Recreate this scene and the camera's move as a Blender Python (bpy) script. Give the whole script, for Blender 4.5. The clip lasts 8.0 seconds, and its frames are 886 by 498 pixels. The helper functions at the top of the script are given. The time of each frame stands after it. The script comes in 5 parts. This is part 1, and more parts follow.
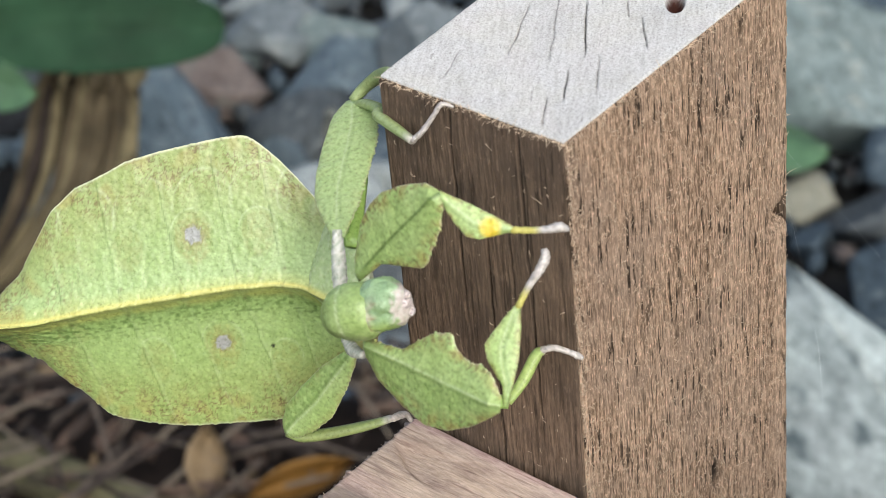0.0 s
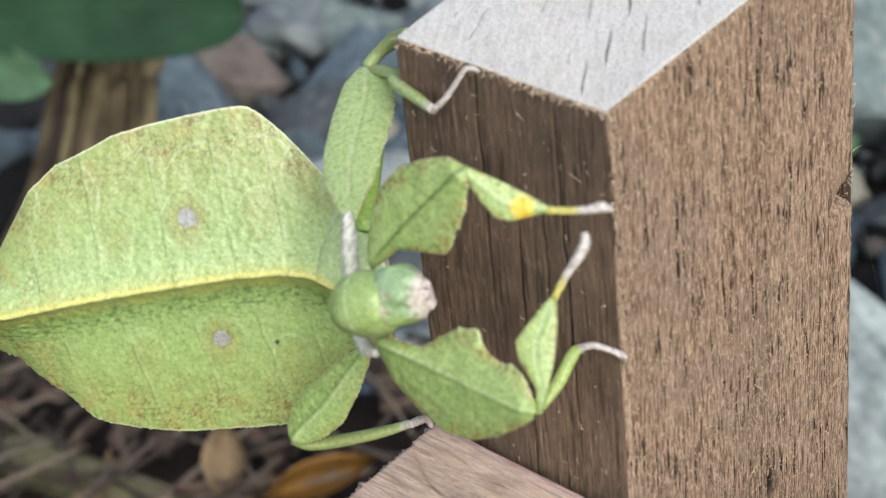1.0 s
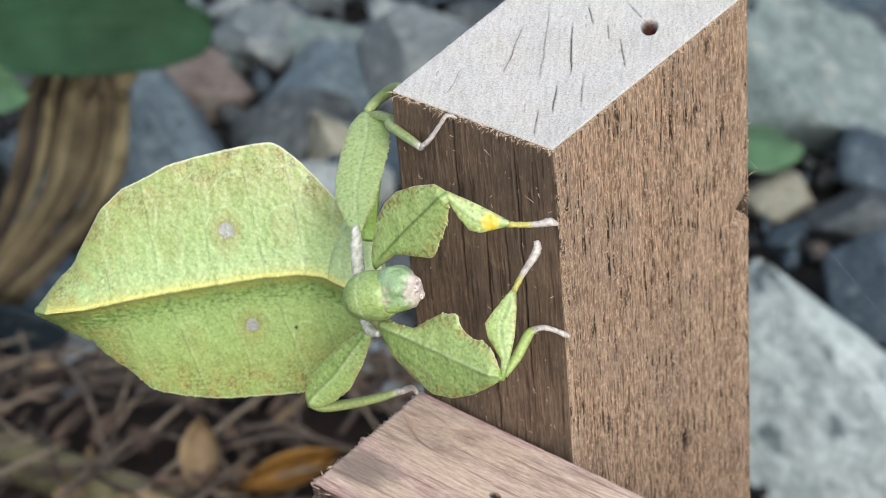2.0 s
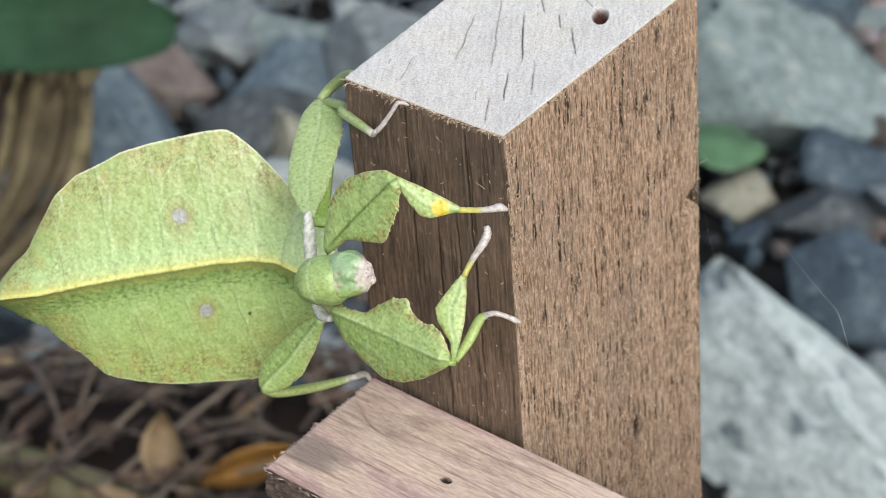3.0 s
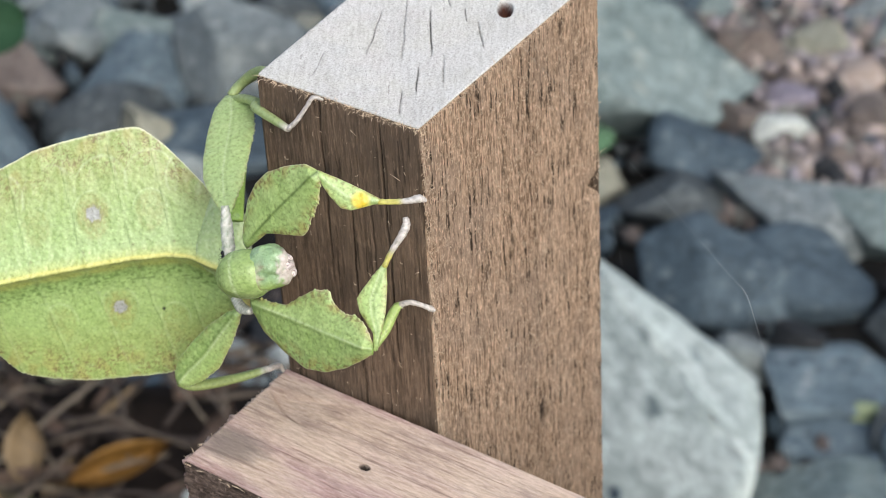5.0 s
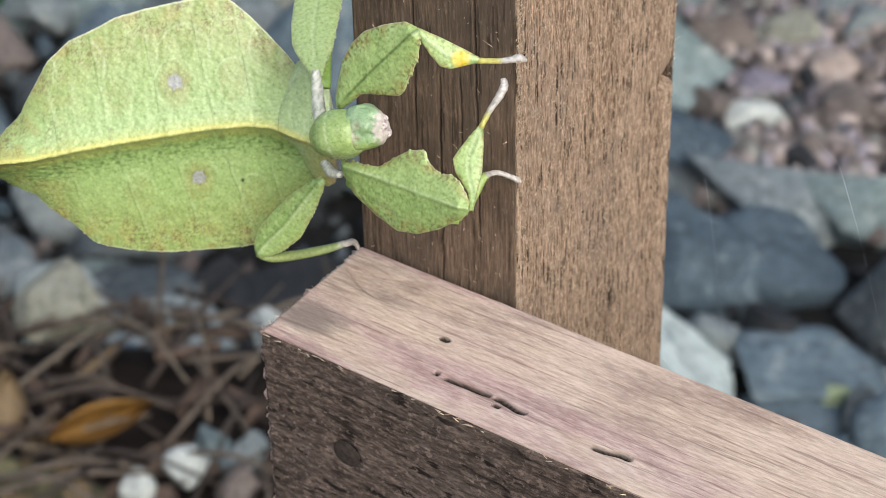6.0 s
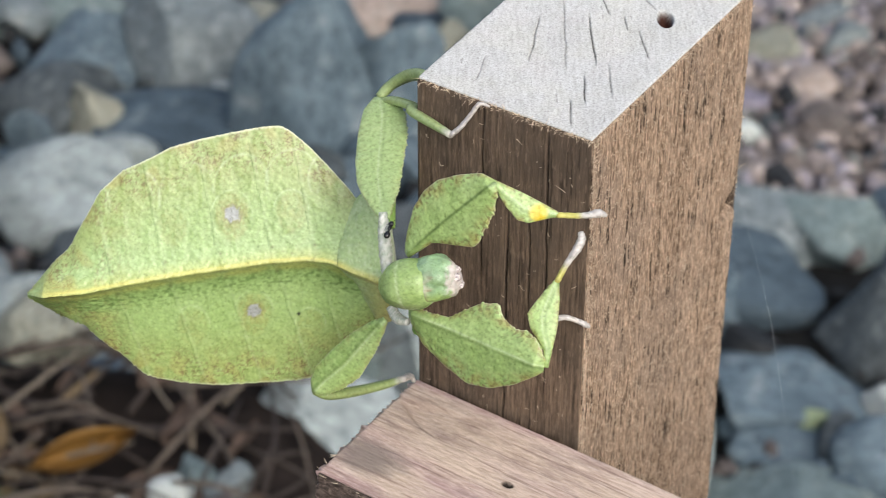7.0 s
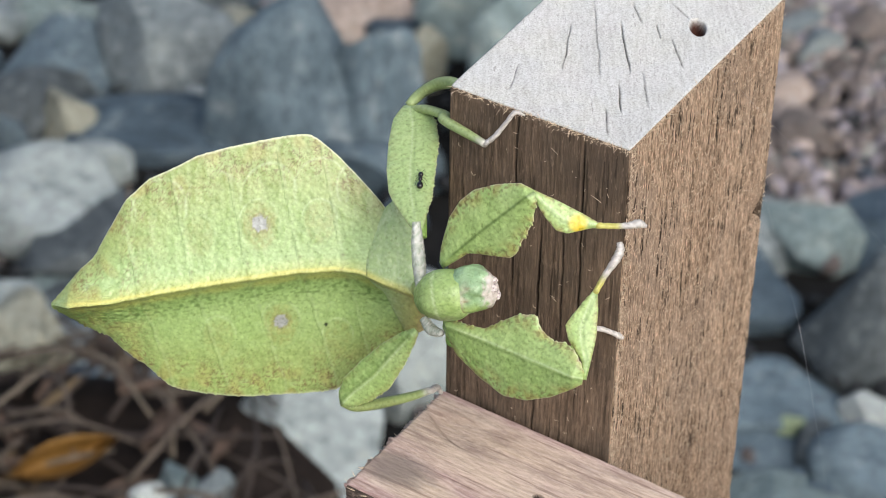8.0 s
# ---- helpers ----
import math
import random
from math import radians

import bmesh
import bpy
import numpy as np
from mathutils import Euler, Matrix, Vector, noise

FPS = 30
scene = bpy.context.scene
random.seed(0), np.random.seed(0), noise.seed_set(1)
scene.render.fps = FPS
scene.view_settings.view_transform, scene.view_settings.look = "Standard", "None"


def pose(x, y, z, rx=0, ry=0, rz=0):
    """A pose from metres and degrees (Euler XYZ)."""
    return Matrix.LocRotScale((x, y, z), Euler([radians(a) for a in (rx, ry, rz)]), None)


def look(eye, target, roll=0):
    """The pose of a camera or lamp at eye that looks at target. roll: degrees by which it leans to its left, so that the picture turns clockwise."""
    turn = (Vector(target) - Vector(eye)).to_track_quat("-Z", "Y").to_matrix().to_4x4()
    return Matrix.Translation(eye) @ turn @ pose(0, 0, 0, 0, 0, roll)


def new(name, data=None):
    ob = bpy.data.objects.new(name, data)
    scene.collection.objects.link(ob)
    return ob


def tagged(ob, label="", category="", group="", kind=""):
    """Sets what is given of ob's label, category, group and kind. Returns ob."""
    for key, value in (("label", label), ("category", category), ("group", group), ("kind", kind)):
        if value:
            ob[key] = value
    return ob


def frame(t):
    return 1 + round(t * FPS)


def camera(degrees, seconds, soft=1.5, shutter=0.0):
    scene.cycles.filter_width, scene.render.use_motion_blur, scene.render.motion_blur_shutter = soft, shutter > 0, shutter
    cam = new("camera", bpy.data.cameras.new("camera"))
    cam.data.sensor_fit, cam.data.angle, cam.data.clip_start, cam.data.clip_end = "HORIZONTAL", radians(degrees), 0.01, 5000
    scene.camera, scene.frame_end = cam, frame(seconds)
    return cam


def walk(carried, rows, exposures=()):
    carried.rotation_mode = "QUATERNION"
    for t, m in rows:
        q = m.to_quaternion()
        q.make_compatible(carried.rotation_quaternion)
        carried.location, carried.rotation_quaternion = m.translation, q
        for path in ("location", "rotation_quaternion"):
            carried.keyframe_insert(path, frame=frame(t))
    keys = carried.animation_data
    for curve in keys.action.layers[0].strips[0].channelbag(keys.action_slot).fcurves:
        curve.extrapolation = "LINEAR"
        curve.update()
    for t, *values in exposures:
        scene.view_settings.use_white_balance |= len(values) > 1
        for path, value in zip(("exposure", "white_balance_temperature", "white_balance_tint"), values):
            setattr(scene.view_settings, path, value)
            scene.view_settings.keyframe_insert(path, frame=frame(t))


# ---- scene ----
cam = camera(23.425, 8.0, soft=0.75, shutter=0.15)
cam.data.dof.use_dof = True
cam.data.dof.focus_distance = 0.378
cam.data.dof.aperture_fstop = 38.0
PATH = [
    (0, (0.17313, -0.22117, 1.46621), (-0.6694, 0.7101, 0.6459), -5.98),
    (0.5, (0.16554, -0.21393, 1.46067), (-0.6813, 0.7107, 0.6374), -6.16),
    (1, (0.15051, -0.19680, 1.44290), (-0.7032, 0.7223, 0.6204), -6.32),
    (1.5, (0.19167, -0.24703, 1.48873), (-0.6392, 0.6873, 0.6601), -5.78),
    (1.7, (0.19703, -0.25506, 1.49304), (-0.6347, 0.6825, 0.6689), -5.78),
    (2.8, (0.20094, -0.25745, 1.49392), (-0.6186, 0.6912, 0.6702), -5.17),
    (3, (0.20310, -0.25801, 1.49292), (-0.6090, 0.6968, 0.6691), -4.96),
    (3.5, (0.20566, -0.25744, 1.49558), (-0.5886, 0.7098, 0.6688), -4.73),
    (4, (0.20359, -0.25924, 1.49464), (-0.5678, 0.7226, 0.6634), -4.43),
    (4.2, (0.20353, -0.26015, 1.49582), (-0.5575, 0.7266, 0.6609), -4.32),
    (5.3, (0.19479, -0.27523, 1.49813), (-0.5153, 0.7478, 0.6620), -2.98),
    (5.5, (0.19582, -0.27841, 1.49524), (-0.5107, 0.7467, 0.6586), -2.54),
    (5.7, (0.19224, -0.28671, 1.48548), (-0.5093, 0.7440, 0.6516), -2.09),
    (5.9, (0.18240, -0.29524, 1.47917), (-0.5109, 0.7376, 0.6410), -1.51),
    (6, (0.18152, -0.29664, 1.47849), (-0.5111, 0.7366, 0.6402), -1.40),
    (6.3, (0.17525, -0.28879, 1.47554), (-0.5090, 0.7485, 0.6354), -0.99),
    (6.4, (0.17447, -0.28739, 1.48189), (-0.5077, 0.7509, 0.6413), -0.83),
    (6.5, (0.17063, -0.28234, 1.48815), (-0.5102, 0.7550, 0.6453), -0.67),
    (6.7, (0.16242, -0.27857, 1.49464), (-0.5111, 0.7621, 0.6501), -0.40),
    (7, (0.15166, -0.28601, 1.49619), (-0.5172, 0.7588, 0.6530), 0.08),
    (7.5, (0.13958, -0.29470, 1.49248), (-0.5197, 0.7584, 0.6520), 0.57),
    (8, (0.13910, -0.28894, 1.49419), (-0.5110, 0.7705, 0.6546), 0.78),
]

walk(cam, [(t, look(eye, target, roll)) for t, eye, target, roll in PATH])

# ---- light: an overcast sky over a shaded creek bed ----
world = bpy.data.worlds.new("overcast_sky")
scene.world = world
world.use_nodes = True
wt = world.node_tree
sky = wt.nodes.new("ShaderNodeTexSky")
sky.sky_type = "NISHITA"
sky.sun_disc = False
sky.sun_elevation = radians(42)
sky.sun_rotation = radians(122)
sky.air_density, sky.dust_density, sky.ozone_density = 1.0, 4.0, 1.0
wt.links.new(sky.outputs["Color"], wt.nodes["Background"].inputs["Color"])
wt.nodes["Background"].inputs["Strength"].default_value = 0.145
sun_data = bpy.data.lights.new("sun", "SUN")
sun_data.energy, sun_data.angle, sun_data.color = 1.58, radians(60), (0.865, 0.968, 1.0)
sun = new("sun", sun_data)
sun.matrix_world = look((1.15, -0.75, 2.5), (0, 0, 1.3))
scene.view_settings.exposure = 0.40

TOP = 1.30          # height of the post's top over the creek bed
MM = 0.001


# ---- materials ----
def shader(name, rough=0.7, spec=0.3):
    m = bpy.data.materials.new(name)
    m.use_nodes = True
    b = m.node_tree.nodes["Principled BSDF"]
    b.inputs["Roughness"].default_value = rough
    b.inputs["Specular IOR Level"].default_value = spec
    return m, m.node_tree, b


def node(nt, kind, **inputs):
    n = nt.nodes.new(kind)
    for k, v in inputs.items():
        n.inputs[k.replace("_", " ")].default_value = v
    return n


def coords(nt, scale=(1, 1, 1), which="Object"):
    tc = nt.nodes.new("ShaderNodeTexCoord")
    mp = nt.nodes.new("ShaderNodeMapping")
    mp.inputs["Scale"].default_value = scale
    nt.links.new(tc.outputs[which], mp.inputs["Vector"])
    return mp.outputs["Vector"]


def noise_tex(nt, vec, scale, detail=6, rough=0.6):
    n = node(nt, "ShaderNodeTexNoise", Scale=scale, Detail=detail, Roughness=rough)
    nt.links.new(vec, n.inputs["Vector"])
    return n.outputs["Fac"]


def ramp(nt, fac, stops):
    r = nt.nodes.new("ShaderNodeValToRGB")
    while len(r.color_ramp.elements) < len(stops):
        r.color_ramp.elements.new(0.5)
    for e, (p, c) in zip(r.color_ramp.elements, stops):
        e.position, e.color = p, (*c, 1)
    nt.links.new(fac, r.inputs["Fac"])
    return r.outputs["Color"]


def mixed(nt, fac, a, b, mode="MIX"):
    m = nt.nodes.new("ShaderNodeMix")
    m.data_type, m.blend_type = "RGBA", mode
    for sock, v in ((m.inputs["Factor"], fac), (m.inputs["A"], a), (m.inputs["B"], b)):
        if isinstance(v, (int, float)):
            sock.default_value = v
        elif isinstance(v, tuple):
            sock.default_value = (*v, 1)
        else:
            nt.links.new(v, sock)
    return m.outputs["Result"]


def bumped(nt, b, height, strength=0.5, dist=0.001):
    n = node(nt, "ShaderNodeBump", Strength=strength, Distance=dist)
    nt.links.new(height, n.inputs["Height"])
    nt.links.new(n.outputs["Normal"], b.inputs["Normal"])


def recess_darkened(nt, col):
    """Shade painted in cracks and on red bore walls, as far as the mesh carries it."""
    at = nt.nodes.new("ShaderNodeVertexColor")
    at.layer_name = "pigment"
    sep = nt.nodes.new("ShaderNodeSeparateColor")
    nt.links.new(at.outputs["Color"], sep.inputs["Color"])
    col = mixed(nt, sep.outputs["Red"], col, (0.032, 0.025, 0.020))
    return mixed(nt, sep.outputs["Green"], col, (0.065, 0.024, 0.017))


def stone(name, dark, light, spot, rough=0.75):
    """River stone: two tones in large clouds, fine grain, lichen spots, a little random shift from stone to stone."""
    m, nt, b = shader(name, rough, 0.35)
    v = coords(nt, which="Object")
    big = noise_tex(nt, v, 1.6, 5, 0.6)
    fine = noise_tex(nt, v, 22, 4, 0.7)
    col = ramp(nt, big, [(0.38, dark), (0.60, light)])
    col = mixed(nt, 0.55, col, ramp(nt, fine, [(0.38, tuple(0.45 * c for c in dark)), (0.64, tuple(1.25 * c for c in light))]))
    mid = noise_tex(nt, v, 6.0, 7, 0.72)
    col = mixed(nt, 0.75, col, ramp(nt, mid, [(0.36, (0.42, 0.42, 0.42)), (0.50, (0.95, 0.95, 0.95)), (0.64, (1.30, 1.30, 1.28))]), "MULTIPLY")
    blot = noise_tex(nt, v, 3.3, 3, 0.5)
    col = mixed(nt, ramp(nt, blot, [(0.60, (0, 0, 0)), (0.70, (1, 1, 1))]), col, spot)
    oi = nt.nodes.new("ShaderNodeObjectInfo")
    col = mixed(nt, 0.6, col, ramp(nt, oi.outputs["Random"], [(0.0, (0.72, 0.74, 0.76)), (1.0, (1.0, 1.0, 1.0))]), "MULTIPLY")
    nt.links.new(col, b.inputs["Base Color"])
    bumped(nt, b, fine, 0.5, 0.004)
    return m


STONE = {
    "gray": stone("gray_stone", (0.13, 0.16, 0.17), (0.27, 0.30, 0.30), (0.33, 0.35, 0.33)),
    "blue": stone("blue_gray_stone", (0.070, 0.104, 0.128), (0.155, 0.205, 0.235), (0.24, 0.275, 0.285)),
    "navy": stone("dark_blue_stone", (0.032, 0.052, 0.070), (0.085, 0.120, 0.148), (0.15, 0.185, 0.20)),
    "dark": stone("dark_stone", (0.045, 0.055, 0.060), (0.11, 0.125, 0.13), (0.17, 0.19, 0.19)),
    # near-black, with the shade of gaps between stones put into the colour
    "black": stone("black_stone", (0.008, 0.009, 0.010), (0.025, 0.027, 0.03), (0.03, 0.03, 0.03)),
    "pale": stone("pale_stone", (0.30, 0.33, 0.32), (0.50, 0.53, 0.51), (0.40, 0.41, 0.33)),
    "slab": stone("pale_slab_stone", (0.47, 0.54, 0.50), (0.66, 0.72, 0.675), (0.15, 0.19, 0.19)),
    "mid": stone("light_gray_stone", (0.23, 0.265, 0.262), (0.39, 0.43, 0.422), (0.31, 0.33, 0.30)),
    "white": stone("white_stone", (0.52, 0.55, 0.50), (0.70, 0.73, 0.68), (0.55, 0.55, 0.48)),
    "tan": stone("tan_stone", (0.25, 0.24, 0.18), (0.40, 0.39, 0.31), (0.20, 0.21, 0.17)),
    "pink": stone("pinkish_stone", (0.30, 0.235, 0.20), (0.46, 0.37, 0.32), (0.36, 0.33, 0.30)),
    "brown": stone("brown_stone", (0.11, 0.085, 0.075), (0.22, 0.18, 0.16), (0.16, 0.16, 0.14)),
    "violet": stone("violet_stone", (0.19, 0.165, 0.20), (0.34, 0.30, 0.36), (0.30, 0.26, 0.25)),
    "teal": stone("teal_gray_stone", (0.13, 0.175, 0.175), (0.235, 0.29, 0.285), (0.28, 0.31, 0.28)),
    "mauve": stone("mauve_gravel", (0.215, 0.185, 0.20), (0.345, 0.302, 0.32), (0.20, 0.18, 0.18)),
    "rosy": stone("rosy_gravel", (0.29, 0.23, 0.205), (0.44, 0.36, 0.325), (0.24, 0.21, 0.19)),
    "umber": stone("umber_gravel", (0.075, 0.058, 0.055), (0.14, 0.115, 0.105), (0.11, 0.10, 0.09)),
    "drab": stone("drab_gravel", (0.20, 0.195, 0.17), (0.31, 0.30, 0.27), (0.22, 0.22, 0.19)),
    "lime": stone("mossy_stone", (0.26, 0.33, 0.18), (0.40, 0.46, 0.27), (0.33, 0.37, 0.22)),
}


def timber(name, axis, tones, gray, fresh=0.5, grain=900, relief=0.6, stretch=0.09, pore=0.8, contrast=1.0, slits=0.5, bare=0.0):
    """Rough-sawn hardwood: grain drawn out along one axis, grey weathering in patches, dark pores, pale torn fibres."""
    m, nt, b = shader(name, 0.88, 0.18)
    sc = [1.0, 1.0, 1.0]
    sc[axis] = stretch
    v = coords(nt, tuple(sc))
    sc[axis] = stretch * 0.4
    long = coords(nt, tuple(sc))
    flat = coords(nt)
    fibre = noise_tex(nt, v, grain, 5, 0.8)
    band = noise_tex(nt, long, 150, 4, 0.65)
    patch = noise_tex(nt, flat, 42, 6, 0.7)
    sc[axis] = stretch * 0.8
    pores = noise_tex(nt, coords(nt, tuple(sc)), grain * slits, 3, 0.6)
    sc[axis] = min(1.0, stretch * 3.0)
    tufts = noise_tex(nt, coords(nt, tuple(sc)), grain * 0.8, 3, 0.6)
    where = noise_tex(nt, flat, 95, 4, 0.6)
    lo, hi = 0.5 - 0.13 / contrast, 0.5 + 0.13 / contrast
    col = ramp(nt, band, [(0.36, tones[0]), (0.50, tones[1]), (0.64, tones[2])])
    col = mixed(nt, 0.65, col, ramp(nt, fibre, [(lo, tuple(0.45 * c for c in tones[0])), (0.5, tones[1]), (hi, tuple(min(1, 1.4 * c) for c in tones[2]))]))
    col = mixed(nt, ramp(nt, patch, [(0.46, (0, 0, 0)), (0.64, (fresh, fresh, fresh))]), col, gray)
    if bare:
        clean = noise_tex(nt, coords(nt, (1, 1, 0.5)), 26, 5, 0.6)
        col = mixed(nt, ramp(nt, clean, [(0.50, (0, 0, 0)), (0.64, (bare, bare, bare))]), col, mixed(nt, 1.0, col, (1.75, 1.68, 1.6), "MULTIPLY"))
    slit = mixed(nt, 1.0, ramp(nt, pores, [(0.55, (0, 0, 0)), (0.595, (pore, pore, pore))]), ramp(nt, where, [(0.36, (0.15, 0.15, 0.15)), (0.58, (1, 1, 1))]), "MULTIPLY")
    col = mixed(nt, slit, col, tuple(0.20 * c for c in tones[0]))
    col = mixed(nt, ramp(nt, tufts, [(0.59, (0, 0, 0)), (0.66, (0.7 * pore, 0.7 * pore, 0.7 * pore))]), col, tuple(min(1, 1.55 * c) for c in tones[2]))
    nt.links.new(recess_darkened(nt, col), b.inputs["Base Color"])
    bumped(nt, b, fibre, relief, 0.0008)
    return m


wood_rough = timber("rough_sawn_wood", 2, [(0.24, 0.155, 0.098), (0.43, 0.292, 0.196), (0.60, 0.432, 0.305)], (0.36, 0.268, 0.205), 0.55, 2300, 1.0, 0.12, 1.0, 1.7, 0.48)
# narrow side's tones, about a third of the broad face's
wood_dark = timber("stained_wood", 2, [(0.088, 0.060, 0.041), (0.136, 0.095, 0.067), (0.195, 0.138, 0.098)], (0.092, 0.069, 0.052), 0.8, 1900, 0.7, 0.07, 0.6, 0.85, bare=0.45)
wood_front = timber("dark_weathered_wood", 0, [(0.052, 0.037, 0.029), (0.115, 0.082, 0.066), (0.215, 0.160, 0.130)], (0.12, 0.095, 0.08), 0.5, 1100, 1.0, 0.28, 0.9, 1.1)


def weathered_rail():
    """Worn board: pink, cream and straw streaks along it, dark grain lines, a few grey stains."""
    m, nt, b = shader("pink_weathered_wood", 0.85, 0.2)
    band = noise_tex(nt, coords(nt, (0.17, 1, 1)), 230, 9, 0.8)
    wide = noise_tex(nt, coords(nt, (0.22, 1, 1)), 75, 5, 0.65)
    line = noise_tex(nt, coords(nt, (0.035, 1, 1)), 1000, 3, 0.65)
    fibre = noise_tex(nt, coords(nt, (0.15, 1, 1)), 1700, 4, 0.75)
    blot = noise_tex(nt, coords(nt, (0.30, 1, 1)), 60, 7, 0.78)
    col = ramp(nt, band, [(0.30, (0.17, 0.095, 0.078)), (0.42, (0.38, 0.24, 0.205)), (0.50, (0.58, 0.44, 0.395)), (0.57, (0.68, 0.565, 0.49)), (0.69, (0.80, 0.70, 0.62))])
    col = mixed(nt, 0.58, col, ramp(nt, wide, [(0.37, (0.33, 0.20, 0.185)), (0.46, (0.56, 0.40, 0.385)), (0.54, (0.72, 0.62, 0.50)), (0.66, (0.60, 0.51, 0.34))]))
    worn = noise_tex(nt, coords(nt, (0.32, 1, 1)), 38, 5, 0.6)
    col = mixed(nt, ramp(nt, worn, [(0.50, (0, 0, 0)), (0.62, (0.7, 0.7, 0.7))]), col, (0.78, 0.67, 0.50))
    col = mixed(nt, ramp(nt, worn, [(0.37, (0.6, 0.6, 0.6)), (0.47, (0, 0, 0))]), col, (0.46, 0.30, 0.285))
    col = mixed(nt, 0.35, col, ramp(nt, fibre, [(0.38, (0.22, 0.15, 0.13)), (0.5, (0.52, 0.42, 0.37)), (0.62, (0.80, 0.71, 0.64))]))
    col = mixed(nt, ramp(nt, line, [(0.575, (0, 0, 0)), (0.635, (0.50, 0.50, 0.50))]), col, (0.16, 0.09, 0.075))
    col = mixed(nt, ramp(nt, blot, [(0.53, (0, 0, 0)), (0.66, (0.6, 0.6, 0.6))]), col, (0.27, 0.195, 0.17))
    # a torn grey patch by the sawn end
    gap = nt.nodes.new("ShaderNodeVectorMath")
    gap.operation = "DISTANCE"
    nt.links.new(coords(nt, (0.55, 1, 0)), gap.inputs[0])
    gap.inputs[1].default_value = (0.0031, -0.0238, 0)
    rag = nt.nodes.new("ShaderNodeMath")
    rag.operation = "MULTIPLY_ADD"
    nt.links.new(band, rag.inputs[0])
    rag.inputs[1].default_value = 0.012
    nt.links.new(gap.outputs["Value"], rag.inputs[2])
    col = mixed(nt, ramp(nt, rag.outputs[0], [(0.0075, (0.85, 0.85, 0.85)), (0.0105, (0, 0, 0))]), col, (0.20, 0.175, 0.16))
    col = mixed(nt, 1.0, col, (0.90, 0.835, 0.825), "MULTIPLY")
    nt.links.new(recess_darkened(nt, col), b.inputs["Base Color"])
    bumped(nt, b, fibre, 0.7, 0.0006)
    return m


wood_rail = weathered_rail()


def end_grain():
    """Sawn post top: smooth weathered grey, faint straw and green-grey tints, hairline checks along the rays."""
    m, nt, b = shader("weathered_end_grain", 0.85, 0.2)
    v = coords(nt)
    rot = nt.nodes.new("ShaderNodeMapping")
    rot.inputs["Rotation"].default_value = (0, 0, radians(60))
    nt.links.new(v, rot.inputs["Vector"])
    ray = nt.nodes.new("ShaderNodeMapping")
    ray.inputs["Scale"].default_value = (0.10, 1, 1)
    nt.links.new(rot.outputs["Vector"], ray.inputs["Vector"])
    a = noise_tex(nt, v, 2600, 3, 0.7)
    hair = noise_tex(nt, ray.outputs["Vector"], 1300, 4, 0.7)
    big = noise_tex(nt, v, 55, 4, 0.6)
    tint = noise_tex(nt, v, 85, 3, 0.55)
    col = ramp(nt, big, [(0.36, (0.43, 0.42, 0.385)), (0.62, (0.585, 0.575, 0.535))])
    col = mixed(nt, ramp(nt, tint, [(0.48, (0, 0, 0)), (0.62, (0.6, 0.6, 0.6))]), col, (0.58, 0.555, 0.43))
    blush = noise_tex(nt, v, 120, 4, 0.6)
    col = mixed(nt, ramp(nt, blush, [(0.52, (0, 0, 0)), (0.66, (0.5, 0.5, 0.5))]), col, (0.56, 0.49, 0.465))
    col = mixed(nt, 0.45, col, ramp(nt, hair, [(0.38, (0.30, 0.29, 0.26)), (0.5, (0.54, 0.525, 0.50)), (0.62, (0.70, 0.69, 0.67))]))
    col = mixed(nt, 0.42, col, ramp(nt, a, [(0.34, (0.24, 0.22, 0.20)), (0.46, (0.54, 0.52, 0.49)), (0.62, (0.80, 0.79, 0.77))]))
    col = mixed(nt, ramp(nt, hair, [(0.63, (0, 0, 0)), (0.68, (0.5, 0.5, 0.5))]), col, (0.17, 0.15, 0.125))
    nt.links.new(recess_darkened(nt, col), b.inputs["Base Color"])
    bumped(nt, b, a, 0.6, 0.0004)
    return m


wood_end = end_grain()


def plain(name, color, rough=0.6, spec=0.3, vary=0.35, scale=60.0):
    m, nt, b = shader(name, rough, spec)
    n = noise_tex(nt, coords(nt), scale, 5, 0.65)
    nt.links.new(ramp(nt, n, [(0.3, tuple((1 - vary) * c for c in color)), (0.7, tuple((1 + vary * 0.6) * c for c in color))]), b.inputs["Base Color"])
    bumped(nt, b, n, 0.3, 0.02 / scale)
    return m


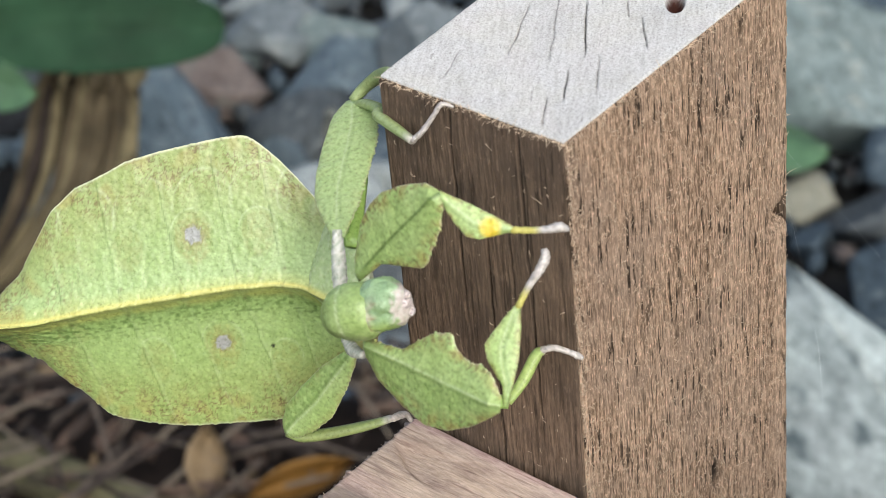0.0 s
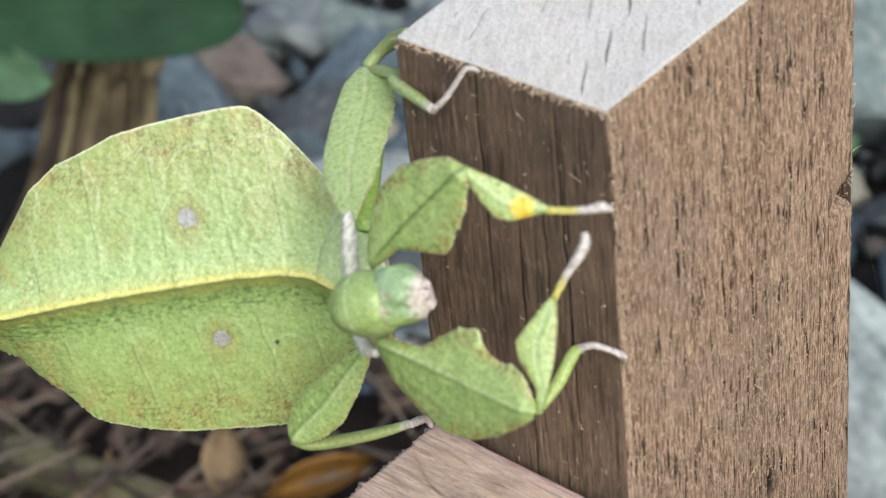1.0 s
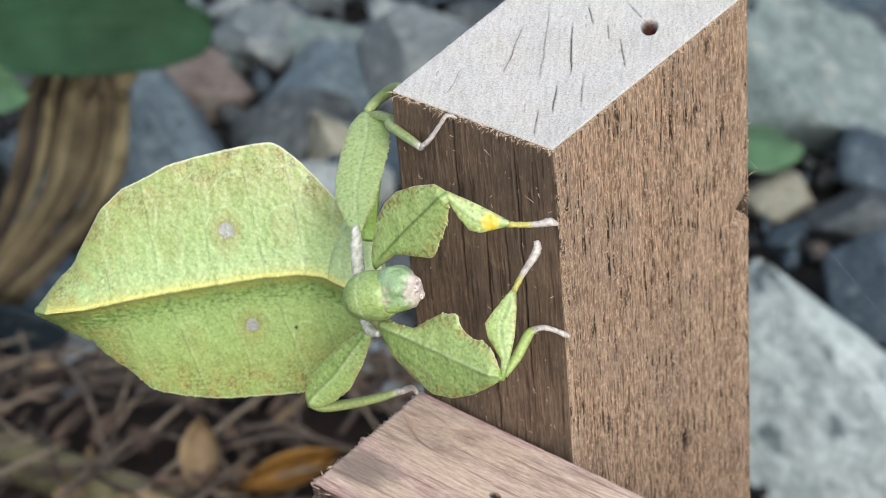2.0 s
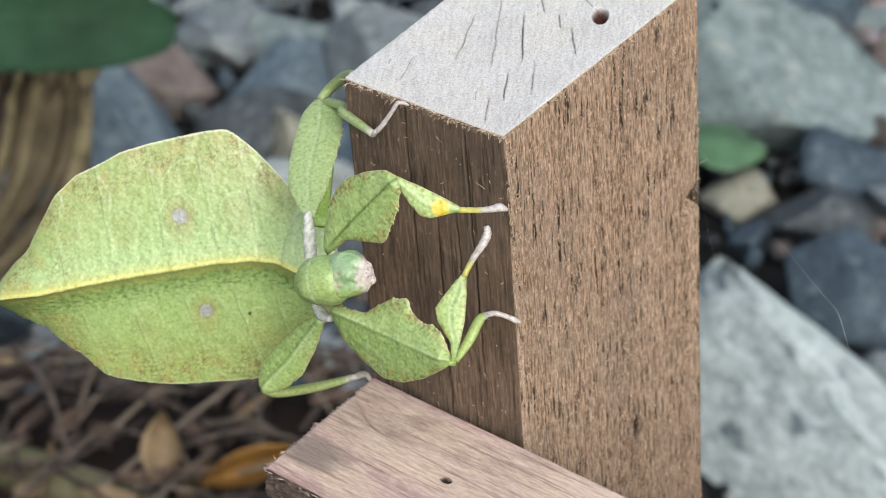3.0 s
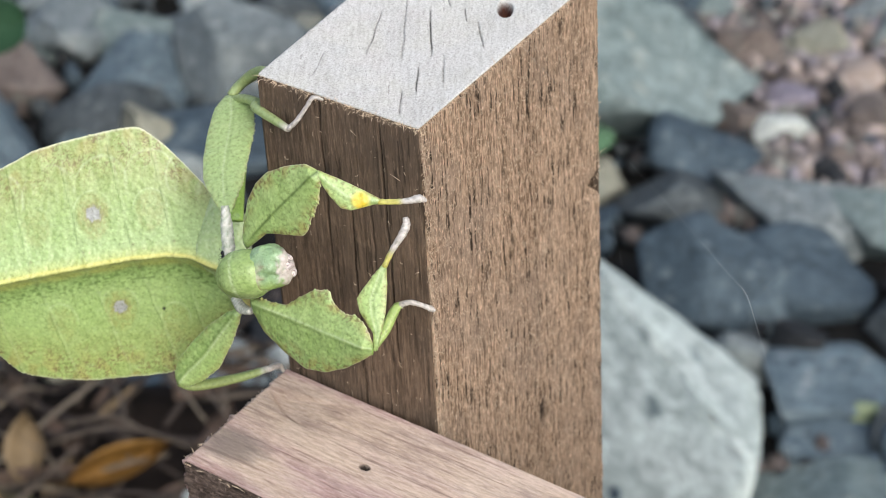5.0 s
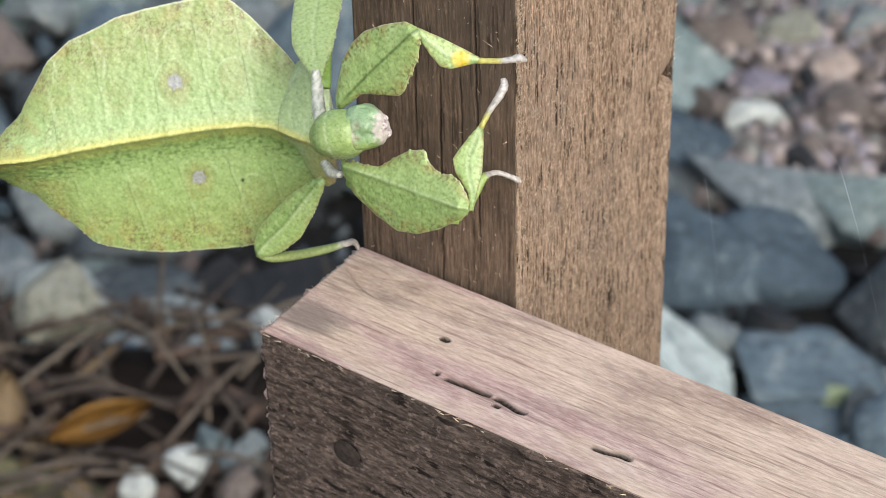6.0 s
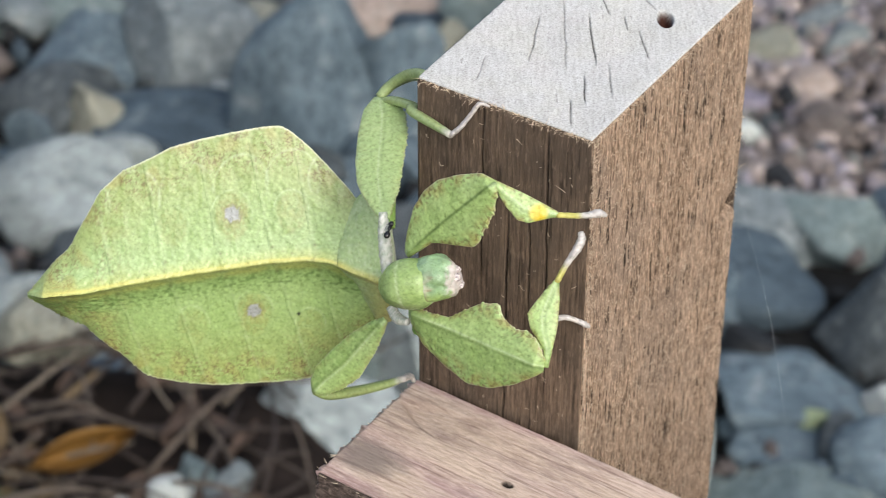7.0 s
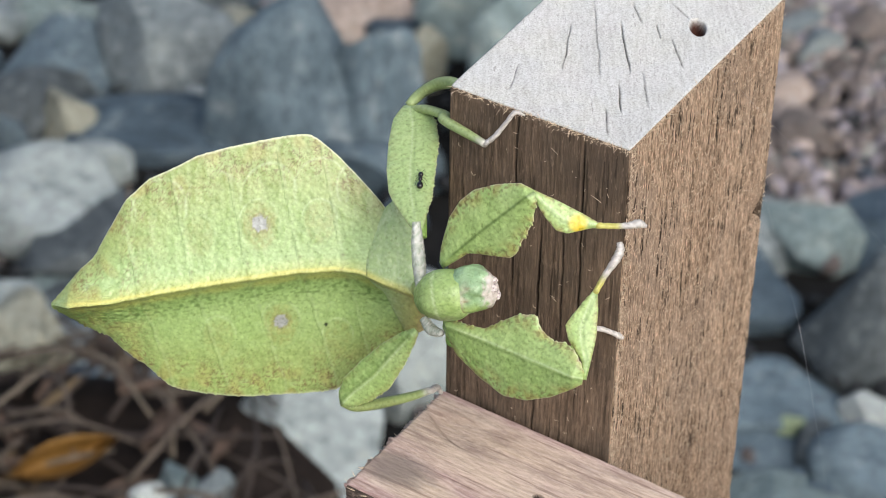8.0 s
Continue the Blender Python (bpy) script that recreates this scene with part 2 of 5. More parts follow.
def skin(name, rough=0.32, spec=0.55):
    """Living green skin: pigment from the mesh's colour layer, fine pebbling, light passing through."""
    m, nt, b = shader(name, rough, spec)
    at = nt.nodes.new("ShaderNodeVertexColor")
    at.layer_name = "pigment"
    v = coords(nt)
    fine = noise_tex(nt, v, 1900, 3, 0.65)
    mid = noise_tex(nt, v, 420, 5, 0.7)
    bent = nt.nodes.new("ShaderNodeMix")
    bent.data_type = "VECTOR"
    bent.inputs["Factor"].default_value = 0.0006
    wob = node(nt, "ShaderNodeTexNoise", Scale=700.0, Detail=2.0)
    nt.links.new(v, wob.inputs["Vector"])
    nt.links.new(v, bent.inputs["A"])
    nt.links.new(wob.outputs["Color"], bent.inputs["B"])
    cells = nt.nodes.new("ShaderNodeTexVoronoi")
    cells.feature = "SMOOTH_F1"
    cells.inputs["Scale"].default_value = 1250
    cells.inputs["Smoothness"].default_value = 0.35
    nt.links.new(bent.outputs["Result"], cells.inputs["Vector"])
    pebble = nt.nodes.new("ShaderNodeMath")
    pebble.operation = "SUBTRACT"
    pebble.inputs[0].default_value = 1.0
    nt.links.new(cells.outputs["Distance"], pebble.inputs[1])
    col = mixed(nt, 0.10, at.outputs["Color"], ramp(nt, fine, [(0.38, (0.26, 0.26, 0.20)), (0.50, (0.52, 0.52, 0.49)), (0.62, (0.80, 0.80, 0.78))]), "OVERLAY")
    dots = noise_tex(nt, v, 1500, 2, 0.5)
    col = mixed(nt, ramp(nt, dots, [(0.60, (0, 0, 0)), (0.66, (0.40, 0.40, 0.40))]), col, mixed(nt, 1.0, col, (0.50, 0.52, 0.36), "MULTIPLY"))
    col = mixed(nt, 0.13, col, ramp(nt, pebble.outputs[0], [(0.35, (0.15, 0.15, 0.08)), (0.55, (0.46, 0.46, 0.42)), (0.80, (0.72, 0.72, 0.70))]), "OVERLAY")
    col = mixed(nt, 0.12, col, ramp(nt, mid, [(0.40, (0.32, 0.31, 0.27)), (0.62, (0.72, 0.72, 0.68))]), "OVERLAY")
    nt.links.new(col, b.inputs["Base Color"])
    h = nt.nodes.new("ShaderNodeMath")
    h.operation = "ADD"
    nt.links.new(pebble.outputs[0], h.inputs[0])
    nt.links.new(mid, h.inputs[1])
    bumped(nt, b, h.outputs[0], 0.24, 0.0003)
    tr = nt.nodes.new("ShaderNodeBsdfTranslucent")
    nt.links.new(col, tr.inputs["Color"])
    mx = nt.nodes.new("ShaderNodeMixShader")
    mx.inputs["Fac"].default_value = 0.15
    out = nt.nodes["Material Output"]
    nt.links.new(b.outputs[0], mx.inputs[1])
    nt.links.new(tr.outputs[0], mx.inputs[2])
    nt.links.new(mx.outputs[0], out.inputs["Surface"])
    return m


green_skin = skin("leaf_green_skin")
ant_black = plain("glossy_black_chitin", (0.012, 0.010, 0.009), 0.22, 0.6, 0.3, 900)
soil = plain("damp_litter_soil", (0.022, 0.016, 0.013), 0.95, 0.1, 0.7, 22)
# bed colour lowered to hold the shade between the stones
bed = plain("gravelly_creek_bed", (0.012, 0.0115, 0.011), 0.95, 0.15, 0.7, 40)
leaf_orange = plain("orange_dead_leaf", (0.22, 0.115, 0.026), 0.6, 0.3, 0.5, 30)
leaf_tan = plain("tan_dead_leaf", (0.21, 0.15, 0.085), 0.65, 0.25, 0.5, 30)
leaf_brown = plain("brown_dead_leaf", (0.110, 0.076, 0.058), 0.75, 0.2, 0.6, 40)
twig_wood = plain("grey_brown_twig", (0.115, 0.092, 0.073), 0.9, 0.15, 0.5, 60)
pale_straw = plain("pale_dry_straw", (0.16, 0.13, 0.098), 0.85, 0.2, 0.5, 60)
dark_stem = plain("dark_wet_stem", (0.048, 0.037, 0.031), 0.85, 0.25, 0.5, 60)
leaf_green = plain("dark_green_leaf", (0.016, 0.047, 0.022), 0.65, 0.15, 0.45, 12)
leaf_mid = plain("mid_green_leaf", (0.075, 0.15, 0.075), 0.5, 0.4, 0.4, 14)
pale_sheath = plain("pale_straw_sheath", (0.24, 0.20, 0.115), 0.8, 0.2, 0.6, 18)
dry_sheath = plain("dry_straw_sheath", (0.125, 0.10, 0.062), 0.8, 0.2, 0.6, 18)
silk = plain("pale_spider_silk", (0.75, 0.76, 0.78), 0.3, 0.6, 0.1, 500)
mossy_bark = plain("greenish_tan_bark", (0.14, 0.13, 0.075), 0.9, 0.15, 0.5, 40)
knot_dark = plain("dark_brown_knot", (0.060, 0.046, 0.038), 0.9, 0.15, 0.6, 700)
splinter_pale = plain("pale_wood_splinters", (0.70, 0.55, 0.40), 0.8, 0.2, 0.4, 300)


# ---- mesh helpers ----
def mesh_object(name, bm, material, parent=None, label="", smooth=True):
    me = bpy.data.meshes.new(name)
    bm.normal_update()
    bm.to_mesh(me)
    bm.free()
    for mat in (material if isinstance(material, (list, tuple)) else [material]):
        me.materials.append(mat)
    if smooth:
        me.polygons.foreach_set("use_smooth", [True] * len(me.polygons))
    ob = new(name, me)
    if parent is not None:
        ob.parent = parent
    if label:
        ob["label"] = label
    return ob


def part(name, bm, material, parent, label="", smooth=True):
    return mesh_object(name, bm, material, parent, label, smooth)


def raw_object(name, verts, faces, material, parent=None, label="", smooth=True, slots=None, colors=None):
    me = bpy.data.meshes.new(name)
    me.from_pydata([tuple(v) for v in verts], [], faces)
    for mat in (material if isinstance(material, (list, tuple)) else [material]):
        me.materials.append(mat)
    if slots is not None:
        me.polygons.foreach_set("material_index", slots)
    if smooth:
        me.polygons.foreach_set("use_smooth", [True] * len(me.polygons))
    if colors is not None:
        layer = me.color_attributes.new("pigment", "FLOAT_COLOR", "POINT")
        layer.data.foreach_set("color", np.c_[np.asarray(colors, float), np.ones(len(colors))].ravel())
    me.update()
    ob = new(name, me)
    if parent is not None:
        ob.parent = parent
    if label:
        ob["label"] = label
    return ob


def tube_data(points, radii, sides=10, flat=1.0, across=None):
    """Vertices and faces of a tapering tube through points; flat squeezes it along the second cross axis."""
    pts = [Vector(p) for p in points]
    verts, faces = [], []
    ref = Vector(across) if across else Vector((0.3, 0.2, 1)).normalized()
    for i, p in enumerate(pts):
        d = (pts[min(i + 1, len(pts) - 1)] - pts[max(i - 1, 0)]).normalized()
        a = d.cross(ref).normalized()
        b = d.cross(a)
        for k in range(sides):
            w = 2 * math.pi * k / sides
            verts.append(p + (a * math.cos(w) + b * math.sin(w) * flat) * radii[i])
    for i in range(len(pts) - 1):
        for k in range(sides):
            k2 = (k + 1) % sides
            faces.append((i * sides + k, i * sides + k2, (i + 1) * sides + k2, (i + 1) * sides + k))
    faces.append(tuple(range(sides - 1, -1, -1)))
    faces.append(tuple(range((len(pts) - 1) * sides, len(pts) * sides)))
    return verts, faces


def spline(points, n):
    """n points along a smooth curve through the given ones."""
    P = [np.array(p, float) for p in points]
    P = [2 * P[0] - P[1]] + P + [2 * P[-1] - P[-2]]
    out = []
    for j in range(n):
        s = j / (n - 1) * (len(P) - 3)
        i = min(int(s), len(P) - 4)
        f = s - i
        a, b, c, d = P[i:i + 4]
        out.append(0.5 * (2 * b + (c - a) * f + (2 * a - 5 * b + 4 * c - d) * f * f + (3 * b - a - 3 * c + d) * f ** 3))
    return out


def noise3(x, y, z):
    return noise.noise(Vector((x, y, z)))


def step(a, b, x):
    t = min(1.0, max(0.0, (x - a) / (b - a)))
    return t * t * (3 - 2 * t)


# ---- ground ----
def terrain(x, y):
    """Height of the ground: a litter-covered bank that drops to the stony creek bed."""
    away, side = -0.54 * x + 0.84 * y, 0.84 * x + 0.54 * y
    return 0.46 * (1 - step(1.0, 1.55, away)) * (1 - step(-0.15, 0.15, side))


def build_ground():
    ring = [-400, -120, -40, -14, -6, -4.2] + [-3.2 + 0.05 * i for i in range(106)] + [3.0, 4.5, 7, 15, 40, 120, 400]
    verts, faces, slots = [], [], []
    n = len(ring)
    for y in ring:
        for x in ring:
            z = terrain(x, y)
            if abs(x) < 4 and abs(y) < 4:
                z += 0.02 * noise3(x * 3, y * 3, 0.0) + 0.01 * noise3(x * 11, y * 11, 4.0)
            verts.append((x, y, z - 0.012))
    for j in range(n - 1):
        for i in range(n - 1):
            faces.append((j * n + i, j * n + i + 1, (j + 1) * n + i + 1, (j + 1) * n + i))
            slots.append(0 if terrain(ring[i], ring[j]) > 0.08 else 1)
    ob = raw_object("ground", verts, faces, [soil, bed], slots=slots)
    tagged(ob, "dark leaf-littered bank dropping to a stony creek bed", "ground", kind="structure")


build_ground()


# ---- sawn timber ----
def timber_block(name, parent, xs, ys, zs, relief, slot_of, materials, label="", warp=None, deep=None):
    """A closed block on given stations (mm). relief(p, faces) gives the height of the worn surface over the sawn one."""
    lo, hi = Vector((xs[0], ys[0], zs[0])), Vector((xs[-1], ys[-1], zs[-1]))
    index, verts, faces, slots, cut = {}, [], [], [], []
    r = 0.7

    def vertex(x, y, z):
        key = (round(x, 3), round(y, 3), round(z, 3))
        if key not in index:
            p = Vector((x, y, z))
            q = Vector([min(max(p[k], lo[k] + r), hi[k] - r) for k in range(3)])
            d = p - q
            on = [k for k in range(3) if abs(d[k]) > 0.999 * r]
            d.normalize()
            index[key] = len(verts)
            s = q + d * (r + relief(p, on))
            if warp:
                s.z += warp(p)
            verts.append(s * MM)
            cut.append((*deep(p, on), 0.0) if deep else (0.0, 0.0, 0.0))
        return index[key]

    def side(us, vs, make, slot):
        for a, b in zip(us[:-1], us[1:]):
            for c, d in zip(vs[:-1], vs[1:]):
                f = (make(a, c), make(b, c), make(b, d), make(a, d))
                if len(set(f)) == 4:
                    faces.append(f)
                    slots.append(slot)

    side(xs, zs, lambda u, v: vertex(u, ys[0], v), slot_of["y-"])
    side(xs, zs[::-1], lambda u, v: vertex(u, ys[-1], v), slot_of["y+"])
    side(ys, zs, lambda u, v: vertex(xs[-1], u, v), slot_of["x+"])
    side(ys, zs[::-1], lambda u, v: vertex(xs[0], u, v), slot_of["x-"])
    side(xs, ys, lambda u, v: vertex(u, v, zs[-1]), slot_of["z+"])
    side(xs, ys[::-1], lambda u, v: vertex(u, v, zs[0]), slot_of["z-"])
    return raw_object(name, verts, faces, materials, parent, label, slots=slots, colors=cut)


def stations(a, b, fine, coarse_to=None, coarse=30.0):
    """Even fine steps from b down to a; below coarse_to (if given) wide ones."""
    stop = a if coarse_to is None else coarse_to
    n = max(2, round((b - stop) / fine))
    out = [stop + (b - stop) * i / n for i in range(n + 1)]
    if coarse_to is not None:
        m = max(1, round((coarse_to - a) / coarse))
        out = [a + (coarse_to - a) * i / m for i in range(m)] + out
    return out


def groove(px, py, ax, ay, bx, by, width, depth, wander=0.0, seed=0.0):
    """Depth of a crack from a to b at the point p, in one face's plane."""
    dx, dy = bx - ax, by - ay
    ln = math.hypot(dx, dy)
    s = ((px - ax) * dx + (py - ay) * dy) / (ln * ln)
    if s < -0.05 or s > 1.05:
        return 0.0
    off = ((px - ax) * dy - (py - ay) * dx) / ln
    off += wander * noise3(s * ln * 0.25, seed, 3.1)
    if abs(off) > 4 * width:
        return 0.0
    taper = step(-0.05, 0.15, s) * (1 - step(0.8, 1.05, s))
    return depth * taper * math.exp(-(off / width) ** 2)


TOP_CRACKS = [(-21.5, 36.1, -11.5, 21.6, 1.0), (-11.2, 37.3, -4.6, 29.3, 0.7), (-11.9, 17.5, -7.1, 9.6, 0.8), (-29.1, 39.6, -15.6, 17.4, 0.45), (-28.9, 30.1, -22.3, 15.1, 0.75), (-30.2, 12.7, -27.3, 4.4, 0.5),
              (-22.4, 43.0, -17.9, 38.2, 0.7), (-15.7, 39.7, -12.5, 35.6, 0.6), (-10.3, 23.8, -3.6, 13.7, 0.5), (-16.6, 48.2, -11.3, 45.1, 0.9), (-10.2, 9.5, -5.5, 1.7, 0.6)]
FACE_CRACKS = [(-22.8, -0.5, -23.0, -38.0, 0.9), (-17.2, -22.0, -17.4, -74.0, 1.3), (-9.2, -2.0, -8.4, -62.0, 0.9), (-12.5, -20.0, -12.2, -46.0, 0.4)]


HOLE = (-8.8, 43.7)


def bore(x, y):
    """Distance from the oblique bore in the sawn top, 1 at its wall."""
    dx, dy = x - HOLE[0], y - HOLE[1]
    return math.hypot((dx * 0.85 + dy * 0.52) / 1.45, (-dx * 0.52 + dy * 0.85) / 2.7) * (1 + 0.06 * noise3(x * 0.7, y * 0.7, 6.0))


def post_warp(p):
    """The sawn top is not quite level: it rises to its far corner."""
    k = -p.x / 37.4
    return (1.5 * k + p.y * (0.03 + 0.05 * k)) * max(0.0, 1 + p.z / 12.0)


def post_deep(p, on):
    """How much shade is painted into the cracks, and how dark onto the bores' walls."""
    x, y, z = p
    recess_shade = red = 0.0
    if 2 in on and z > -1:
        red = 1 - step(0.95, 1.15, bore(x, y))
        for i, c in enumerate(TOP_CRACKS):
            recess_shade = max(recess_shade, groove(x, y, *c[:4], 0.11, 1.15 * c[4], 0.25, i * 5.0) * (0.9 + 0.7 * noise3(x * 0.9, y * 0.9, i)))
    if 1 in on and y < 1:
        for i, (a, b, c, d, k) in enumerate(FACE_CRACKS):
            recess_shade = max(recess_shade, groove(x, z, a, b, c, d, 0.19, 0.55 + 0.6 * k, 0.35, i * 7.0))
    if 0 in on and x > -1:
        recess_shade = 1 - step(0.85, 1.15, math.hypot((y - 39.6) / 1.35, (z + 92) / 3.3))
    return min(1.0, max(0.0, recess_shade)), red


def post_relief(p, on):
    x, y, z = p
    h = 0.0
    if 0 in on and x > -1:      # rough-sawn broad face
        h += 0.13 * noise3(y * 2.1, z * 0.16, 1.0) + 0.15 * noise3(y * 4.5, z * 0.45, 5.0) + 0.06 * noise3(y * 0.5, z * 0.9, 9.0)
        h += 0.10 * noise3(y * 0.9 + 0.05 * z, z * 0.33, 2.0)
        k = math.hypot((y - 39.6) / 1.15, (z + 92) / 2.9)
        h -= 4.0 * math.exp(-k ** 6)
        k = math.hypot((y - 65.5) / 8.0, (z + 49.0) / 5.2)
        h -= 2.6 * (1 - step(0.82, 1.0, k)) * step(-50.5, -46.5, z)
        h -= 0.5 * step(0.45, 0.75, noise3(y * 0.8, z * 0.035, 20.0))
    if 1 in on and y < 1:       # smoother side with long checks
        h += 0.10 * noise3(x * 1.6, z * 0.06, 1.0) + 0.07 * noise3(x * 4.0, z * 0.16, 5.0) + 0.05 * noise3(x * 0.6, z * 0.5, 2.0)
        for i, (ax, az, bx, bz, dp) in enumerate(FACE_CRACKS):
            h -= groove(x, z, ax, az, bx, bz, 0.16, 1.5 * dp, 0.35, i * 7.0)
    if 2 in on and z > -1:      # sawn end
        h += 0.07 * noise3(x * 0.6, y * 0.6, 3.0) + 0.025 * noise3(x * 3.5 + y * 1.8, y * 1.1 - x * 0.6, 8.0)
        for i, (ax, ay, bx, by, k) in enumerate(TOP_CRACKS):
            h -= groove(x, y, ax, ay, bx, by, 0.075, 0.9 * k, 0.25, i * 5.0)
        h -= 5.0 * math.exp(-(bore(x, y) / 0.95) ** 7)
    if len(on) > 1:
        h -= 0.25 + 0.35 * abs(noise3(x * 0.5, y * 0.5, z * 0.5)) + 0.3 * max(0, noise3(x * 1.7, y * 1.7, z * 1.7))
    return h


def build_post():
    post = new("wooden_post")
    post.location = (0, 0, TOP)
    tagged(post, "weathered brown hardwood post with a grey sawn top", "post")
    foot = -1150.0
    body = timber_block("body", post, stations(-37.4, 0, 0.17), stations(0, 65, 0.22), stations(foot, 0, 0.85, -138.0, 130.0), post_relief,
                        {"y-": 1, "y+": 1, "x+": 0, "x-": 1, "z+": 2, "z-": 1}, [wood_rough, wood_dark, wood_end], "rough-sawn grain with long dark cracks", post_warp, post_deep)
    # loose fibres torn up by the saw
    rnd = random.Random(4)
    verts, faces = [], []
    for i in range(6400):
        if i < 5400:
            y, z, x = rnd.uniform(0.3, 64.7), -rnd.uniform(0.5, 140), 0.05
            if i < 700:
                y = abs(rnd.gauss(0, 1.2)) + 0.1
            out, along = Vector((1, 0, 0)), Vector((0, rnd.gauss(0, 0.9), rnd.choice((-1, 1)))).normalized()
        elif i < 5470:
            x, y, z = -rnd.uniform(1, 36), -0.02, -rnd.uniform(1, 70)
            out, along = Vector((0, -1, 0)), Vector((rnd.gauss(0, 1.5), 0, rnd.choice((-1, 1)))).normalized()
        else:
            if rnd.random() < 0.5:
                x, y = -rnd.uniform(0, 37), 0.3
                out = Vector((0, -0.6, 0.4))
            else:
                x, y = -0.3, rnd.uniform(0, 65)
                out = Vector((0.6, 0, 0.4))
            z = rnd.uniform(-1.2, -0.4) + post_warp(Vector((x, y, 0)))
            along = Vector((rnd.gauss(0, 1), rnd.gauss(0, 1), rnd.gauss(0, 0.5))).normalized()
        ln, r = rnd.uniform(0.25, 1.1), rnd.uniform(0.035, 0.075)
        if rnd.random() < 0.08:
            ln *= 2.0
        lift, bend = rnd.uniform(0.15, 0.8), rnd.gauss(0, 0.6)
        side = along.cross(out).normalized()
        p0 = Vector((x, y, z))
        pts = [p0 - out * 0.1, p0 + along * ln * 0.4 + out * lift * 0.4 + side * bend * ln * 0.2, p0 + along * ln * 0.8 + out * lift * ln * 0.5 + side * bend * ln * 0.9]
        v, f = tube_data([q * MM for q in pts], [r * MM, r * MM * 0.9, r * MM * 0.4], 4)
        base = len(verts)
        verts += v
        faces += [tuple(base + k for k in q) for q in f]
    tagged(raw_object("torn_fibre", verts, faces, splinter_pale, post, "pale torn wood fibres"), kind="stuff")
    return post


build_post()

RAIL_TOP = -70.3


def rail_warp(p):
    """The top leans a little to the front."""
    return (2.3 + 0.07 * p.y) * max(0.0, 1 + p.z / 40.0)


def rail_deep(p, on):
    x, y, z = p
    # painted shade inside the bore, the slots and the front crack
    recess_shade = 0.0
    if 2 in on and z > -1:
        recess_shade = 1 - step(0.85, 1.15, math.hypot((x - 33.0) / 1.25, (y + 15.6) / 0.80))
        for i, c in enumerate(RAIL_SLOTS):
            recess_shade = max(recess_shade, 2.6 * groove(x, y, *c, 0.46, 1.0, 0.5, i + 1.0))
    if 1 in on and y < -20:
        recess_shade = max(recess_shade, groove(x, z, 49, -12.0, 60, -13.0, 0.5, 1.0, 0.4, 6.0))
    return min(1.0, recess_shade), 0.0


RAIL_SLOTS = [(39.4, -24.8, 50.4, -24.2), (50.6, -24.3, 58.6, -25.0), (73.6, -25.9, 81.8, -25.1), (36.9, -24.4, 38.2, -24.3), (51.6, -25.9, 53.6, -25.9)]


def rail_relief(p, on):
    x, y, z = p
    h = 0.0
    if 2 in on and z > -1:
        h += 0.09 * noise3(x * 0.12, y * 1.3, 1.0) + 0.05 * noise3(x * 0.35, y * 3.6, 4.0) + 0.25 * noise3(x * 0.02, y * 0.12, 2.0)
        k = math.hypot((x - 33.0) / 1.05, (y + 15.6) / 0.62)
        h -= 2.5 * math.exp(-k ** 6)
        for i, c in enumerate(RAIL_SLOTS):
            h -= groove(x, y, *c, 0.46, 2.2, 0.5, i + 1.0)
        h -= 1.2 * step(0.28, 0.4, noise3(x * 0.035, y * 0.09, 31.0)) * (1 - step(2, 22, x))
    if 1 in on and y < -20:
        h += 0.25 * noise3(x * 0.16, z * 1.2, 1.0) + 0.20 * noise3(x * 0.5, z * 2.6, 4.0)
        h -= groove(x, z, 49, -12.0, 60, -13.0, 0.5, 1.6, 0.4, 6.0)
        h -= groove(x, z, 2, -6.0, 44, -7.0, 0.25, 0.7, 0.8, 8.0)
        k = math.hypot((x - 20.5) / 3.6, (z + 22) / 3.2)
        h -= 0.8 * math.exp(-k ** 6)
    if 0 in on and x < 1:
        h += 0.8 * noise3(y * 0.5, z * 0.4, 1.0) + 0.7 * noise3(y * 1.3, z * 0.9, 4.0)
    if len(on) > 1:
        h -= 0.2 + 0.5 * abs(noise3(x * 0.35, y * 0.35, z * 0.35)) + 0.25 * max(0, noise3(x * 1.5, y * 1.5, z * 1.5))
    return h


